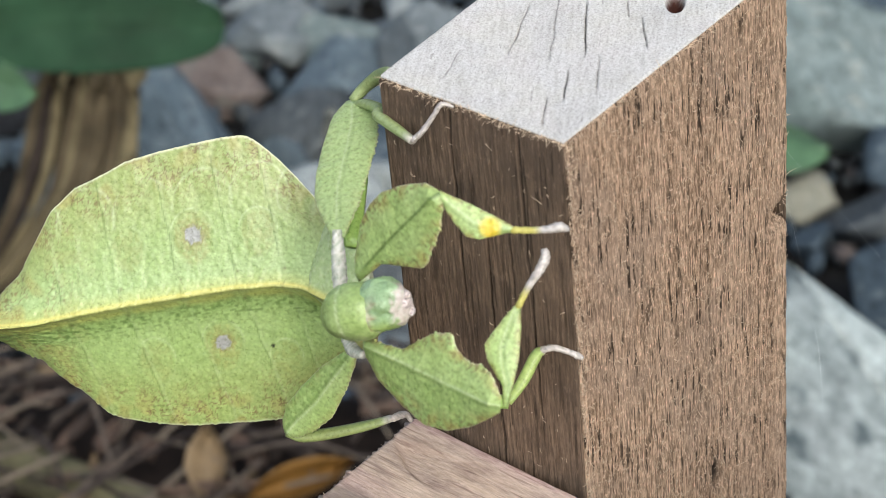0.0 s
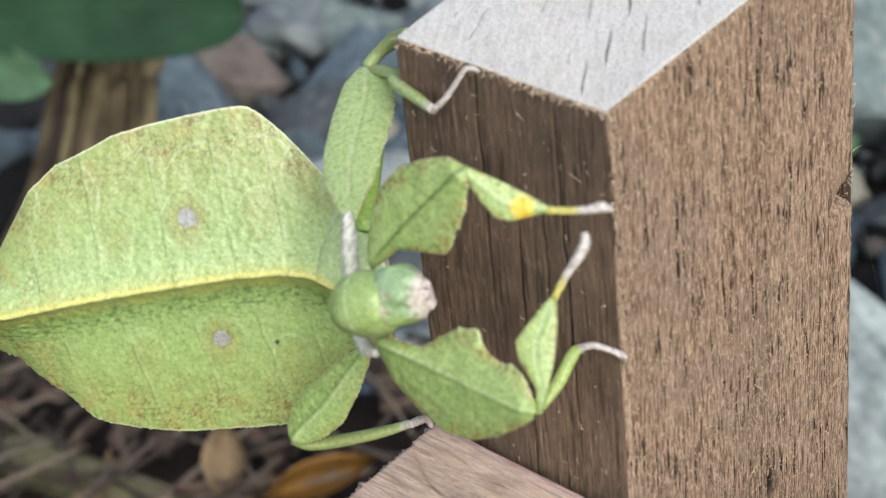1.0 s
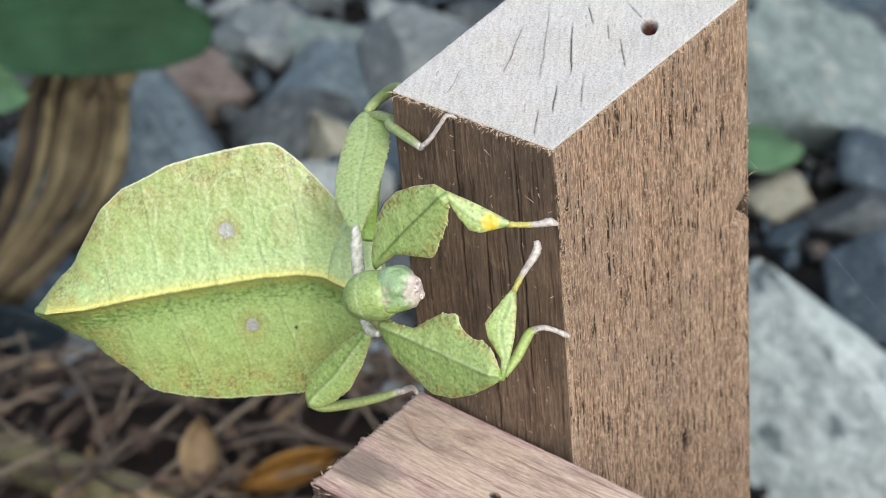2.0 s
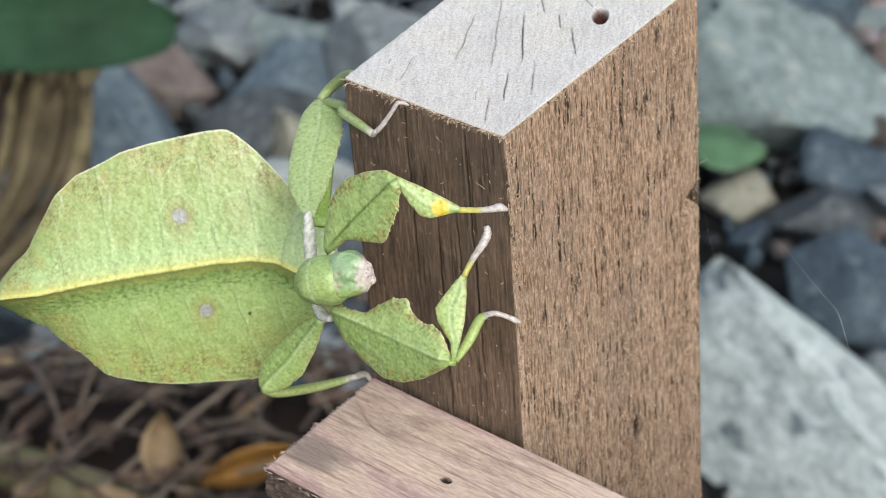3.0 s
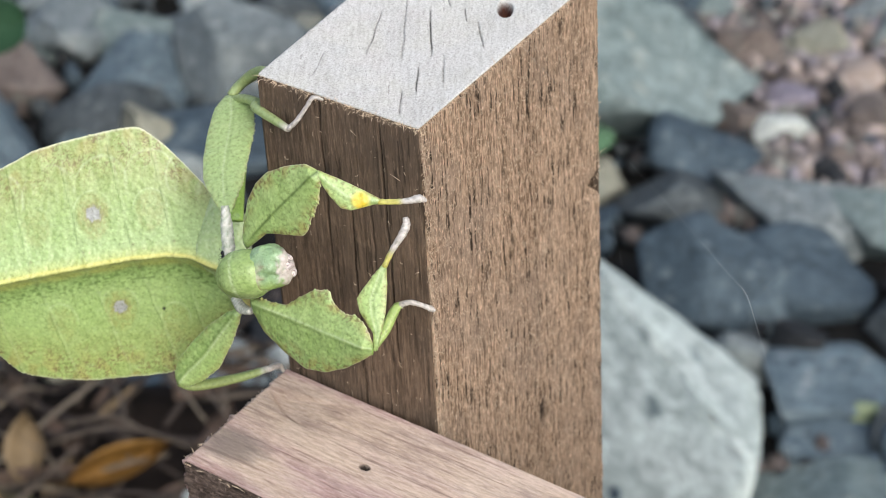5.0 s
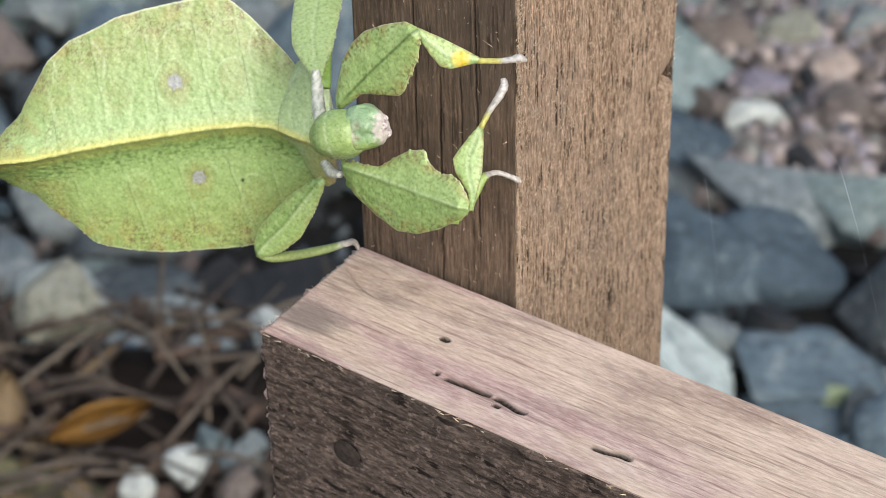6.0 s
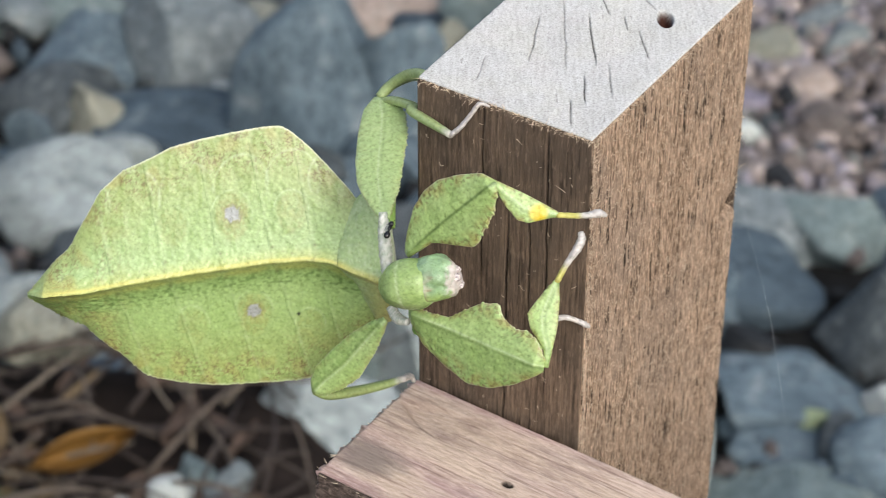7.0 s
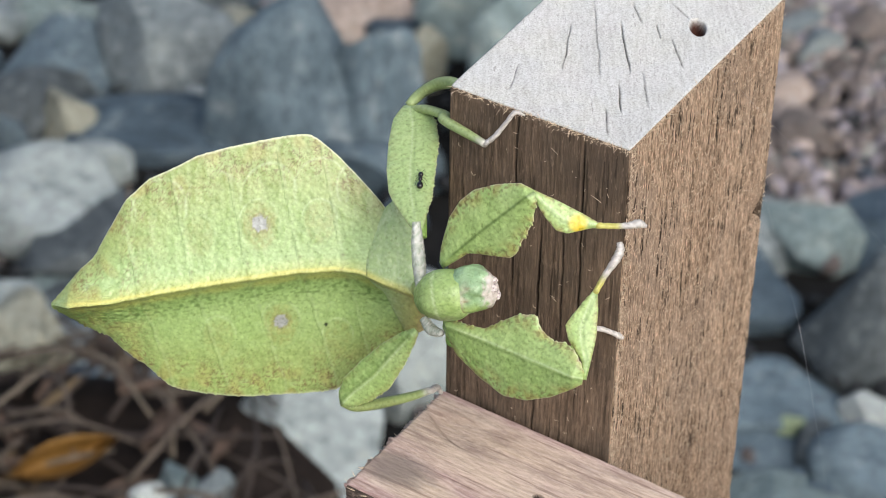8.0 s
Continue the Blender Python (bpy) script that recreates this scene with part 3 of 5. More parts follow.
def build_rail():
    rail = new("wooden_rail")
    rail.matrix_world = pose(-0.0375, -0.0004, TOP + RAIL_TOP * MM, 0, 0, -3.2)
    tagged(rail, "pinkish weathered timber rail with a dark face fixed to the post", "rail")
    xs = stations(0, 26, 0.45) + stations(26, 84, 0.20)[1:] + stations(84, 140, 0.6)[1:] + [160 + 45 * i for i in range(10)]
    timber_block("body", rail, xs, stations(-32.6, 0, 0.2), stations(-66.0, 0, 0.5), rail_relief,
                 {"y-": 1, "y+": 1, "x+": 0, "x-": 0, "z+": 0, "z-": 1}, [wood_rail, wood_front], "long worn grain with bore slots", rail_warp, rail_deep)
    bm = bmesh.new()
    bmesh.ops.create_uvsphere(bm, u_segments=20, v_segments=10, radius=1.0)
    for v in bm.verts:
        v.co = Vector((20.5 + 3.3 * v.co.x, -32.4 + 0.3 * v.co.y, -22 + 2.9 * v.co.z)) * MM
    part("knot", bm, knot_dark, rail, "dark round knot")
    rnd = random.Random(9)
    verts, faces = [], []
    for i in range(90):
        if rnd.random() < 0.45:
            p0, along = Vector((rnd.uniform(-0.5, 0.3), rnd.uniform(-32, -1), rnd.uniform(-1.5, 0.1))), Vector((-1, rnd.gauss(0, 0.3), rnd.gauss(0, 0.3)))
        else:
            p0, along = Vector((rnd.uniform(0, 120), rnd.choice((-32.8, -0.3)), rnd.uniform(-0.8, 0.0))), Vector((rnd.choice((-1, 1)), rnd.gauss(0, 0.25), abs(rnd.gauss(0, 0.25))))
        along.normalize()
        ln, r = rnd.uniform(0.6, 2.0), rnd.uniform(0.06, 0.14)
        v, f = tube_data([(p0 + along * ln * k) * MM for k in (-0.3, 0.3, 0.8)], [r * MM, r * MM, 0.25 * r * MM], 4)
        base = len(verts)
        verts += v
        faces += [tuple(base + k for k in q) for q in f]
    tagged(raw_object("torn_fibre", verts, faces, splinter_pale, rail, "pale torn wood fibres"), kind="stuff")


build_rail()


# ---- the leaf insect ----
ORG = Vector((-0.030, -0.022, TOP - 0.026))
GREEN, LIME, PALE = np.array((0.318, 0.440, 0.142)), np.array((0.398, 0.522, 0.212)), np.array((0.60, 0.68, 0.42))
YELLOW, OCHRE, DEEP = np.array((0.68, 0.63, 0.17)), np.array((0.33, 0.29, 0.095)), np.array((0.185, 0.31, 0.075))
CHALK, BROWN = np.array((0.66, 0.64, 0.60)), np.array((0.17, 0.12, 0.05))


def at(p):
    """A point given in mm from the post's top corner, in the insect's own space."""
    return Vector((p[0] * MM, p[1] * MM, TOP + p[2] * MM)) - ORG


def blend(a, b, t):
    return a + (b - a) * t


def lamina(name, parent, A, B, n, upper, lower, color, rib=None, thick=0.7, roof=0.0, lift=None, teeth=(0.0, 0.0), nu=90, nw=36, wrinkle=0.12, label="", seed=0.0, curl=0.0, ridge=0.0, drop=0.0, rugae=0.0, bite=0.0):
    """A leaf-like plate from A to B (mm) that faces n: edges given as (along, across) on both sides of its rib."""
    a, b = at(A), at(B)
    u = (b - a).normalized()
    n = Vector(n)
    n = (n - u * n.dot(u)).normalized()
    v = n.cross(u)
    uu = [p[0] for p in upper] + [p[0] for p in lower]
    u0, u1 = min(uu), max(uu)
    us = np.linspace(u0, u1, nu)
    m = max(2, nu // 60)
    soft = np.hanning(2 * m + 3)[1:-1]
    soft = soft / soft.sum()

    def profile(pts):
        y = np.interp(us, [p[0] for p in pts], [p[1] for p in pts])
        return np.convolve(np.r_[[y[0]] * m, y, [y[-1]] * m], soft, "valid")

    hi, lo = profile(upper), profile(lower)
    mid = profile(rib) if rib else (hi + lo) / 2
    ws = np.linspace(-1, 1, nw)
    ws = np.sign(ws) * (1 - (1 - np.abs(ws)) ** 1.25)
    front, back, cols = [], [], []
    for i, x in enumerate(us):
        end = min(1.0, (i + 0.6) / (0.05 * nu), (nu - 0.4 - i) / (0.05 * nu))
        for w in ws:
            k = teeth[0] if w > 0 else teeth[1]
            edge = (hi[i] if w > 0 else lo[i])
            if k:
                edge += math.copysign(k * (1 + (0.7 if drop else 0.0) * (1 - step(10, 26, x))), edge - mid[i]) * (abs(noise3(x * 1.1, seed, 7.0)) * 2 - 0.5 + 0.5 * noise3(x * 3.1, seed, 1.0)) * (1 if abs(w) > 0.9 else 0.0) * (step(bite - 0.06, bite + 0.04, (x - u0) / (u1 - u0)) if bite else 1.0)
            y = mid[i] + (edge - mid[i]) * abs(w)
            z = roof * (1 - abs(w)) * end + (lift(x) if lift else 0.0) + curl * w * w
            z += ridge * math.exp(-abs(y - mid[i]) / 1.6) * end
            z += wrinkle * (noise3(x * 0.35, y * 0.35, seed) + 0.6 * noise3(x * 0.9, y * 0.9, seed + 3))
            d = y - mid[i]
            if drop and d < 0:
                z -= (drop * (1 - math.exp(d / 1.5)) + drop * abs(w)) * end
            if rugae:
                z += rugae * math.exp(-abs(d) / 5.0) * (noise3(x * 0.8, y * 2.4, seed + 9) + 0.6 * noise3(x * 1.9, y * 4.0, seed + 5))
            h = 0.5 * thick * math.sqrt(max(0.0, 1 - w * w)) * end + 0.02
            p = a + (u * x + v * y + n * z) * MM
            front.append(p + n * h * MM)
            back.append(p - n * h * MM)
            cols.append(color(x, y, w, (x - u0) / (u1 - u0), mid[i]))
    faces, N = [], nu * nw
    for i in range(nu - 1):
        for j in range(nw - 1):
            k = i * nw + j
            faces.append((k, k + nw, k + nw + 1, k + 1))
            faces.append((N + k, N + k + 1, N + k + nw + 1, N + k + nw))
    for i in range(nu - 1):
        k = i * nw
        faces.append((k, N + k, N + k + nw, k + nw))
        k = i * nw + nw - 1
        faces.append((k, k + nw, N + k + nw, N + k))
    for j in range(nw - 1):
        faces.append((j, j + 1, N + j + 1, N + j))
        k = (nu - 1) * nw + j
        faces.append((k, N + k, N + k + 1, k + 1))
    return raw_object(name, front + back, faces, green_skin, parent, label, colors=np.array(cols + cols))


def limb(name, parent, points, radii, color, n=14, flat=0.75, label="", knob=0.0):
    pts = spline([at(p) for p in points], n)
    rr = np.interp(np.linspace(0, 1, n), np.linspace(0, 1, len(radii)), radii)
    rr = [r * (1 + knob * math.sin(2.4 * i) + 0.6 * knob * noise3(i * 0.9, radii[0], 2.0)) for i, r in enumerate(rr)]
    v, f = tube_data([Vector(p) for p in pts], [r * MM for r in rr], 10, flat)
    cols = [color(i / (n - 1), k) for i in range(n) for k in range(10)]
    return raw_object(name, v, f, green_skin, parent, label, colors=np.array(cols))


def blob(name, parent, center, axis, radii, color, label="", lump=0.06, seed=0.0, up=(0, 0, 1)):
    """A lumpy egg: radii along the axis, across it and upward, in mm."""
    bm = bmesh.new()
    bmesh.ops.create_icosphere(bm, subdivisions=5, radius=1.0)
    x = Vector(axis).normalized()
    y = Vector(up).cross(x).normalized()
    z = x.cross(y)
    c = at(center)
    cols = []
    for v in bm.verts:
        q = v.co.copy()
        cols.append(color(q))
        q *= 1 + lump * noise3(q.x * 1.7 + seed, q.y * 1.7, q.z * 1.7) + lump * 0.35 * noise3(q.x * 6, q.y * 6 + seed, q.z * 6)
        v.co = c + (x * q.x * radii[0] + y * q.y * radii[1] + z * q.z * radii[2]) * MM
    ob = part(name, bm, green_skin, parent, label)
    layer = ob.data.color_attributes.new("pigment", "FLOAT_COLOR", "POINT")
    layer.data.foreach_set("color", np.c_[np.array(cols), np.ones(len(cols))].ravel())
    return ob


def mottle(x, y, s, seed=0.0):
    return 0.5 + 0.5 * noise3(x * s, y * s, seed)


def vein(d, w):
    return math.exp(-(d / w) ** 2)


def abdomen_pigment(x, y, w, t, r):
    d = y - r
    c = blend(GREEN, LIME, mottle(x, y, 0.11, 2.0))
    # clearer, paler green beside the rib, yellower outwards
    c = blend(c, np.array((0.455, 0.615, 0.30)), 0.75 * math.exp(-max(d, 0) / 6.5) if d > 0 else 0.35 * math.exp(d / 9.0))
    c = blend(c, np.array((0.365, 0.415, 0.145)), 0.6 * step(0.35, 0.8, abs(w)))
    net = abs(noise3(x * 1.2, y * 1.2, 1.0)) + 0.5 * abs(noise3(x * 2.7, y * 2.7, 4.0))
    c = blend(c, DEEP, 0.20 * step(0.30, 0.55, net))
    c = blend(c, PALE, 0.10 * (1 - step(0.02, 0.12, net)))
    # lower half tinted deeper to paint the shade of its slope
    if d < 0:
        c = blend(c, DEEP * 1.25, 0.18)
    # dull tented fields, one in each segment and half
    for sx, sy, s, k in ((40.1, 15.1, 4.4, 0.42), (43.6, -4.6, 4.2, 0.38), (28.5, 13.2, 3.6, 0.26), (51.5, 15.5, 3.8, 0.30), (31.5, -7.0, 3.8, 0.24), (54.5, -7.8, 3.4, 0.26)):
        q = math.hypot((x - sx) * 1.15, (y - sy) * (1.0 if y > sy else 0.75)) / s
        if q < 1.5:
            c = blend(c, OCHRE * 1.05, k * (1 - step(0.75, 1.0, q)) * (0.35 + 0.65 * step(0.40, 0.58, mottle(x, y, 1.3, sx))))
            c = blend(c, PALE, 0.40 * vein(q - 1.02, 0.035) * step(0.35, 0.55, mottle(x, y, 0.5, sy)) * (1.0 if y > sy else 0.2))
    # worn ochre and brown flecks in the outer third, more at the tail
    tail = 1 - step(8, 26, x)
    rim = max(step(0.60, 1.0, abs(w)), 0.8 * tail)
    c = blend(c, OCHRE * 1.2, 0.6 * rim * step(0.46, 0.66, mottle(x, y, 0.30, 11.0)))
    mesh = abs(noise3(x * 1.0, y * 1.0, 21.0)) + 0.4 * abs(noise3(x * 2.6, y * 2.6, 23.0))
    fleck = (1 - step(0.07, 0.22, mesh)) * step(0.36, 0.56, mottle(x, y, 0.22, 15.0))
    c = blend(c, BROWN * 1.25, 0.9 * fleck * max(step(0.50, 0.90, abs(w)), 0.85 * tail))
    # side veins, leaning forward beneath the rib
    for x0 in (7.0, 16.7, 26.9, 37.5, 47.5, 55.7):
        off = x - x0 + (0.16 if d > 0 else 0.27) * d + 0.35 * noise3(y * 0.3, x0, 2.0)
        if abs(off) < 3:
            c = blend(c, DEEP * 0.62, 0.62 * vein(off, 0.13) * step(0.30, 0.65, mottle(x, y, 0.35, 5.0 + x0)))
            c = blend(c, PALE, 0.14 * vein(off - 0.5, 0.25))
        arch = math.hypot(x - x0 - 4.5, (d - 15.5) * 0.9) - 5.2
        if d > 13 and abs(arch) < 2:
            c = blend(c, PALE * 1.05, 0.38 * vein(arch, 0.22) * step(0.3, 0.6, mottle(x, y, 0.3, 9.0)))
        c = blend(c, BROWN * 0.45, 0.85 * vein(math.hypot(x - x0 - 0.9, d + 1.9), 0.42))
        c = blend(c, BROWN * 0.8, 0.55 * vein(math.hypot(x - x0 - 0.1, d - 3.0), 0.30))
    # thin yellow rib, dark seam, and painted shade in the creased skin beneath it
    fade = step(0.0, 6.0, x)
    c = blend(c, YELLOW, 0.30 * fade * vein(d - 1.0, 1.3))
    c = blend(c, YELLOW * np.array((1.12, 1.12, 1.35)), 0.95 * fade * vein(d - 0.40, 0.42))
    c = blend(c, BROWN * 1.1, 0.75 * fade * vein(d + 0.30, 0.22) * (0.35 + 0.65 * mottle(x, y, 0.35, 8.0)))
    scallop = 0.5 + 0.5 * math.cos(2 * math.pi * (x - 3.0) / 9.9)
    c = blend(c, YELLOW * 0.82, 0.62 * fade * vein(d + 1.15, 0.55 + 0.35 * scallop) * step(0.0, 0.5, scallop + 0.25))
    crease_shade = step(0.50, 0.66, mottle(x * 0.5, y, 1.9, 4.0))
    c = blend(c, DEEP * 0.50, 0.80 * crease_shade * vein(d + 3.4, 2.0) * step(2.0, 12.0, x))
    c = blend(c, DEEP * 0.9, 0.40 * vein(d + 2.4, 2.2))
    # two thin-skinned grey windows with a ragged dark border, one black speck
    for sx, sy, s in ((40.1, 15.1, 1.55), (43.6, -4.6, 1.35)):
        q = math.hypot(x - sx, (y - sy)) / s * (1 + 0.45 * noise3(x * 1.6, y * 1.6, 17.0))
        c = blend(c, BROWN * 1.2, 0.60 * vein(q - 1.08, 0.16))
        c = blend(c, OCHRE, 0.25 * vein(q - 1.4, 0.4))
        c = blend(c, np.array((0.36, 0.365, 0.355)), 1 - step(0.85, 1.0, q))
    c = blend(c, np.array((0.01, 0.01, 0.01)), 1 - step(0.25, 0.45, math.hypot(x - 52.3, y + 5.5)))
    # rim light painted pale along the edge, weaker on the lower side
    c = blend(c, np.array((0.76, 0.78, 0.56)), 0.75 * step(0.980, 0.995, abs(w)) * (1.0 if d > 0 else 0.55))
    return c


def leg_plate_pigment(deep, ochre, seed, dark_vein=0.0, pale=0.12):
    def color(x, y, w, t, r):
        c = blend(GREEN * np.array((1.26, 1.28, 1.2)), LIME * np.array((1.24, 1.18, 1.25)), mottle(x, y, 0.2, seed))
        c = blend(c, np.array((0.47, 0.585, 0.285)), pale)
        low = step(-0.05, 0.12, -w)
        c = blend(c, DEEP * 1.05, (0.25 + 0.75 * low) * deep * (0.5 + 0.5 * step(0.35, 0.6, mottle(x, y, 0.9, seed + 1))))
        speck = step(0.56, 0.64, mottle(x, y, 1.7, seed + 5))
        c = blend(c, DEEP * 0.75, 0.28 * speck)
        c = blend(c, LIME * 1.2, 0.25 * (1 - step(0.34, 0.42, mottle(x, y, 1.7, seed + 6))))
        c = blend(c, OCHRE * 1.25, ochre * step(0.40, 0.95, abs(w)) * step(0.35, 0.7, mottle(x, y, 0.5, seed + 2)))
        c = blend(c, BROWN * 1.2, 0.7 * min(1, ochre * 1.3) * step(0.45, 0.95, abs(w)) * step(0.56, 0.62, mottle(x, y, 1.5, seed + 7)))
        if dark_vein:
            c = blend(c, DEEP * 0.55, dark_vein * vein(y - r, 0.30) * step(0.05, 0.2, t))
        else:
            c = blend(c, PALE, 0.45 * vein(y - r - 0.15, 0.24) * step(0.02, 0.2, t))
            c = blend(c, DEEP * 0.6, 0.45 * (1 - pale) * vein(y - r + 0.45, 0.28))
        c = blend(c, np.array((0.34, 0.20, 0.12)), 0.55 * step(0.90, 0.985, abs(w)) * step(0.45, 0.62, mottle(x, y, 0.9, seed + 3)) * min(1, ochre * 2))
        c = blend(c, np.array((0.66, 0.64, 0.42)), 0.4 * step(0.955, 0.99, abs(w)) * step(0.3, 0.5, mottle(x, y, 0.6, seed + 8)))
        return c
    return color


def shin(tip_chalk=0.0, base=GREEN, seed=0.0):
    def color(t, k):
        c = blend(base * 1.05, base * 1.45, 0.5 + 0.5 * noise3(t * 5, k * 0.4, seed))
        c = blend(c, OCHRE * 1.6, 0.22 * (0.5 + 0.5 * noise3(t * 9, k * 0.7, seed + 2)))
        return blend(c, CHALK * np.array((1.02, 0.97, 0.98)) * (0.85 + 0.5 * noise3(t * 14, k, seed)), 1.0 if tip_chalk >= 1 else step(0.999 - tip_chalk, 1.15 - tip_chalk, t) if tip_chalk else 0.0)
    return color


def build_insect():
    bug = new("leaf_insect")
    bug.location = ORG
    tagged(bug, "pale green leaf insect with broad leaf-shaped abdomen clinging to post", "insect")
    n_abd = (0.552, -0.732, 0.398)
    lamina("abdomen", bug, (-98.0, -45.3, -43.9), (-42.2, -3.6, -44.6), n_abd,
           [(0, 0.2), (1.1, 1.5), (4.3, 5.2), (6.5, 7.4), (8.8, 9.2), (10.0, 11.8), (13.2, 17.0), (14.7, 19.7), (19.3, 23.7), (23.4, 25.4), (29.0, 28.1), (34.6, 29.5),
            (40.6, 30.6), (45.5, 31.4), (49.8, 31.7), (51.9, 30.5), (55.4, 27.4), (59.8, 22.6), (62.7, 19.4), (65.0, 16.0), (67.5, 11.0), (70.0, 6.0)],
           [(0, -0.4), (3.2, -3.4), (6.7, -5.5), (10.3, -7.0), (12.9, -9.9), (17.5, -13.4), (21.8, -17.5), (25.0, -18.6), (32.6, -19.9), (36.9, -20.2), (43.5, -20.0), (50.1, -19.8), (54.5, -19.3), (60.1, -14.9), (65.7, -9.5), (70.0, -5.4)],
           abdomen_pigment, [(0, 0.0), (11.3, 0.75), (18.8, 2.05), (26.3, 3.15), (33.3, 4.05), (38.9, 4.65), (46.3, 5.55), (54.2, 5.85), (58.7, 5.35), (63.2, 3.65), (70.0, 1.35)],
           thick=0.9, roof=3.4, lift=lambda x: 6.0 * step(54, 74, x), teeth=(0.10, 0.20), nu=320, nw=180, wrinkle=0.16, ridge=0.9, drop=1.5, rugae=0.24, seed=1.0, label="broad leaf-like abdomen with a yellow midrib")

    def thorax_pigment(x, y, w, t, r):
        d = y - r
        c = blend(np.array((0.45, 0.57, 0.29)), LIME * 1.1, 0.4 + 0.5 * noise3(x * 0.5, y * 0.5, 2.0))
        c = blend(c, PALE * 0.95, 0.35 * step(0.52, 0.66, mottle(x, y, 1.4, 3.0)))
        c = blend(c, PALE, 0.55 * vein(abs(w) - 0.88, 0.06) * (1 if d > 0 else 0.5))
        if d < 0:
            c = blend(c, OCHRE * 1.15, 0.75 * step(62.5, 69.5, x + 0.9 * noise3(x, y, 5.0)))
            c = blend(c, BROWN * 1.3, 0.75 * step(69.0, 71.0, x + 1.1 * noise3(x * 1.4, y * 1.4, 8.0)))
        c = blend(c, YELLOW * 0.95, 0.80 * vein(d - 0.3, 0.75) * (1 - step(67, 71, x)))
        c = blend(c, BROWN * 1.2, 0.65 * vein(d + 0.55, 0.28) * (0.4 + 0.6 * mottle(x, y, 0.7, 6.0)))
        c = blend(c, OCHRE * 1.2, 0.6 * step(14.5, 18.5, y) * step(65, 67.5, x))
        return blend(c, CHALK * 0.9, 0.6 * step(69.6, 71.2, x + 0.8 * noise3(x * 2, y * 2, 1.0)) * (1 if d > 0 else 0.3))

    lamina("thorax", bug, (-98.0, -45.3, -43.9), (-42.2, -3.6, -44.6), n_abd,
           [(59.6, 7.6), (60.6, 11.2), (62.2, 14.6), (64.2, 17.8), (66.0, 19.4), (67.6, 19.2), (69.2, 16.4), (70.6, 12.8), (71.2, 8.0), (71.5, 4.0)],
           [(59.6, 4.4), (61.5, 2.4), (63.6, 0.4), (65.6, -3.2), (67.2, -6.2), (69.4, -6.8), (71.0, -6.0), (71.5, -3.0)],
           thorax_pigment, [(59.6, 5.3), (63.2, 3.65), (70.0, 1.35), (71.5, 0.8)], thick=2.4, roof=3.0, lift=lambda x: 6.0 * step(54, 74, x) + 0.1 + 0.9 * (1 - step(60.5, 66.5, x)),
           nu=120, nw=90, wrinkle=0.22, ridge=0.7, seed=5.0, label="pale green thorax pad with a brown seam")

    def bridge(t, k):
        return blend(np.array((0.44, 0.56, 0.22)), np.array((0.48, 0.46, 0.18)), 0.4 + 0.5 * noise3(t * 6, k * 0.8, 2.0))

    limb("thorax", bug, [(-39.5, -5.4, -41.2), (-31.0, -16.5, -32.4), (-22.5, -27.5, -23.6)], [2.4, 3.0, 3.6], bridge, 20, 0.9, "narrow waist behind the prothorax")

    def prothorax_color(q):
        c = blend(GREEN, LIME, 0.5 + 0.5 * noise3(q.x * 2, q.y * 2, q.z * 2))
        c = blend(c, PALE, 0.7 * vein(q.x + 0.25 + 0.1 * q.z, 0.04))
        c = blend(c, DEEP, 0.45 * vein(q.x + 0.18 + 0.1 * q.z, 0.03))
        c = blend(c, DEEP, 0.40 * vein(q.z + 0.25 - 0.5 * q.x, 0.04) * step(0.0, 0.3, q.x + 0.3))
        c = blend(c, DEEP, 0.35 * step(0.1, 0.6, noise3(q.x * 5, q.y * 5, q.z * 5)))
        c = blend(c, DEEP * 0.7, 0.35 * step(0.3, 0.5, noise3(q.x * 14, q.y * 14, q.z * 14)))
        c = blend(c, CHALK * 1.1, 0.9 * step(0.62, 0.68, q.x + 0.12 * noise3(q.y * 6, q.z * 6, 2.0)) * (1 - step(0.80, 0.88, q.x)))
        return blend(c, OCHRE * 1.3, 0.65 * step(0.56, 0.66, q.x) * step(0.0, 0.35, noise3(q.y * 5, q.z * 5, 8.0)))

    forward = (0.85, 0.40, 0.14)
    blob("prothorax", bug, (-18.8, -30.1, -20.2), forward, (5.8, 4.8, 4.6), prothorax_color, "rounded green prothorax", 0.05, 2.0)

    def head_color(q):
        c = blend(np.array((0.28, 0.43, 0.22)), np.array((0.36, 0.50, 0.30)), 0.5 + 0.5 * noise3(q.x * 2, q.y * 2, q.z * 2))
        c = blend(c, GREEN * 1.1, step(-0.1, 0.5, -q.z + 0.3 * noise3(q.x * 3, q.y * 3, 2.0)))
        c = blend(c, DEEP * 0.9, 0.5 * vein(q.z - 0.45 + 0.5 * q.x, 0.06))
        collar = q.x + 0.30 - 0.35 * q.z + 0.30 * noise3(q.y * 4, q.z * 4, 3.0)
        c = blend(c, np.array((0.62, 0.58, 0.42)), 0.9 * vein(collar, 0.16) * step(-0.95, -0.3, -abs(q.z)))
        c = blend(c, np.array((0.30, 0.17, 0.08)), 0.7 * vein(collar - 0.10, 0.10) * step(0.05, 0.4, noise3(q.y * 6, q.z * 6, 9.0) - 0.35 * q.z))
        return blend(c, np.array((0.64, 0.55, 0.53)), 0.9 * step(0.52, 0.74, q.x + 0.25 * noise3(q.x * 6, q.y * 6, q.z * 6)))

    head = blob("head", bug, (-15.2, -28.2, -18.8), forward, (4.9, 4.2, 4.25), head_color, "small teal-green head with a cream collar", 0.13, 6.0)
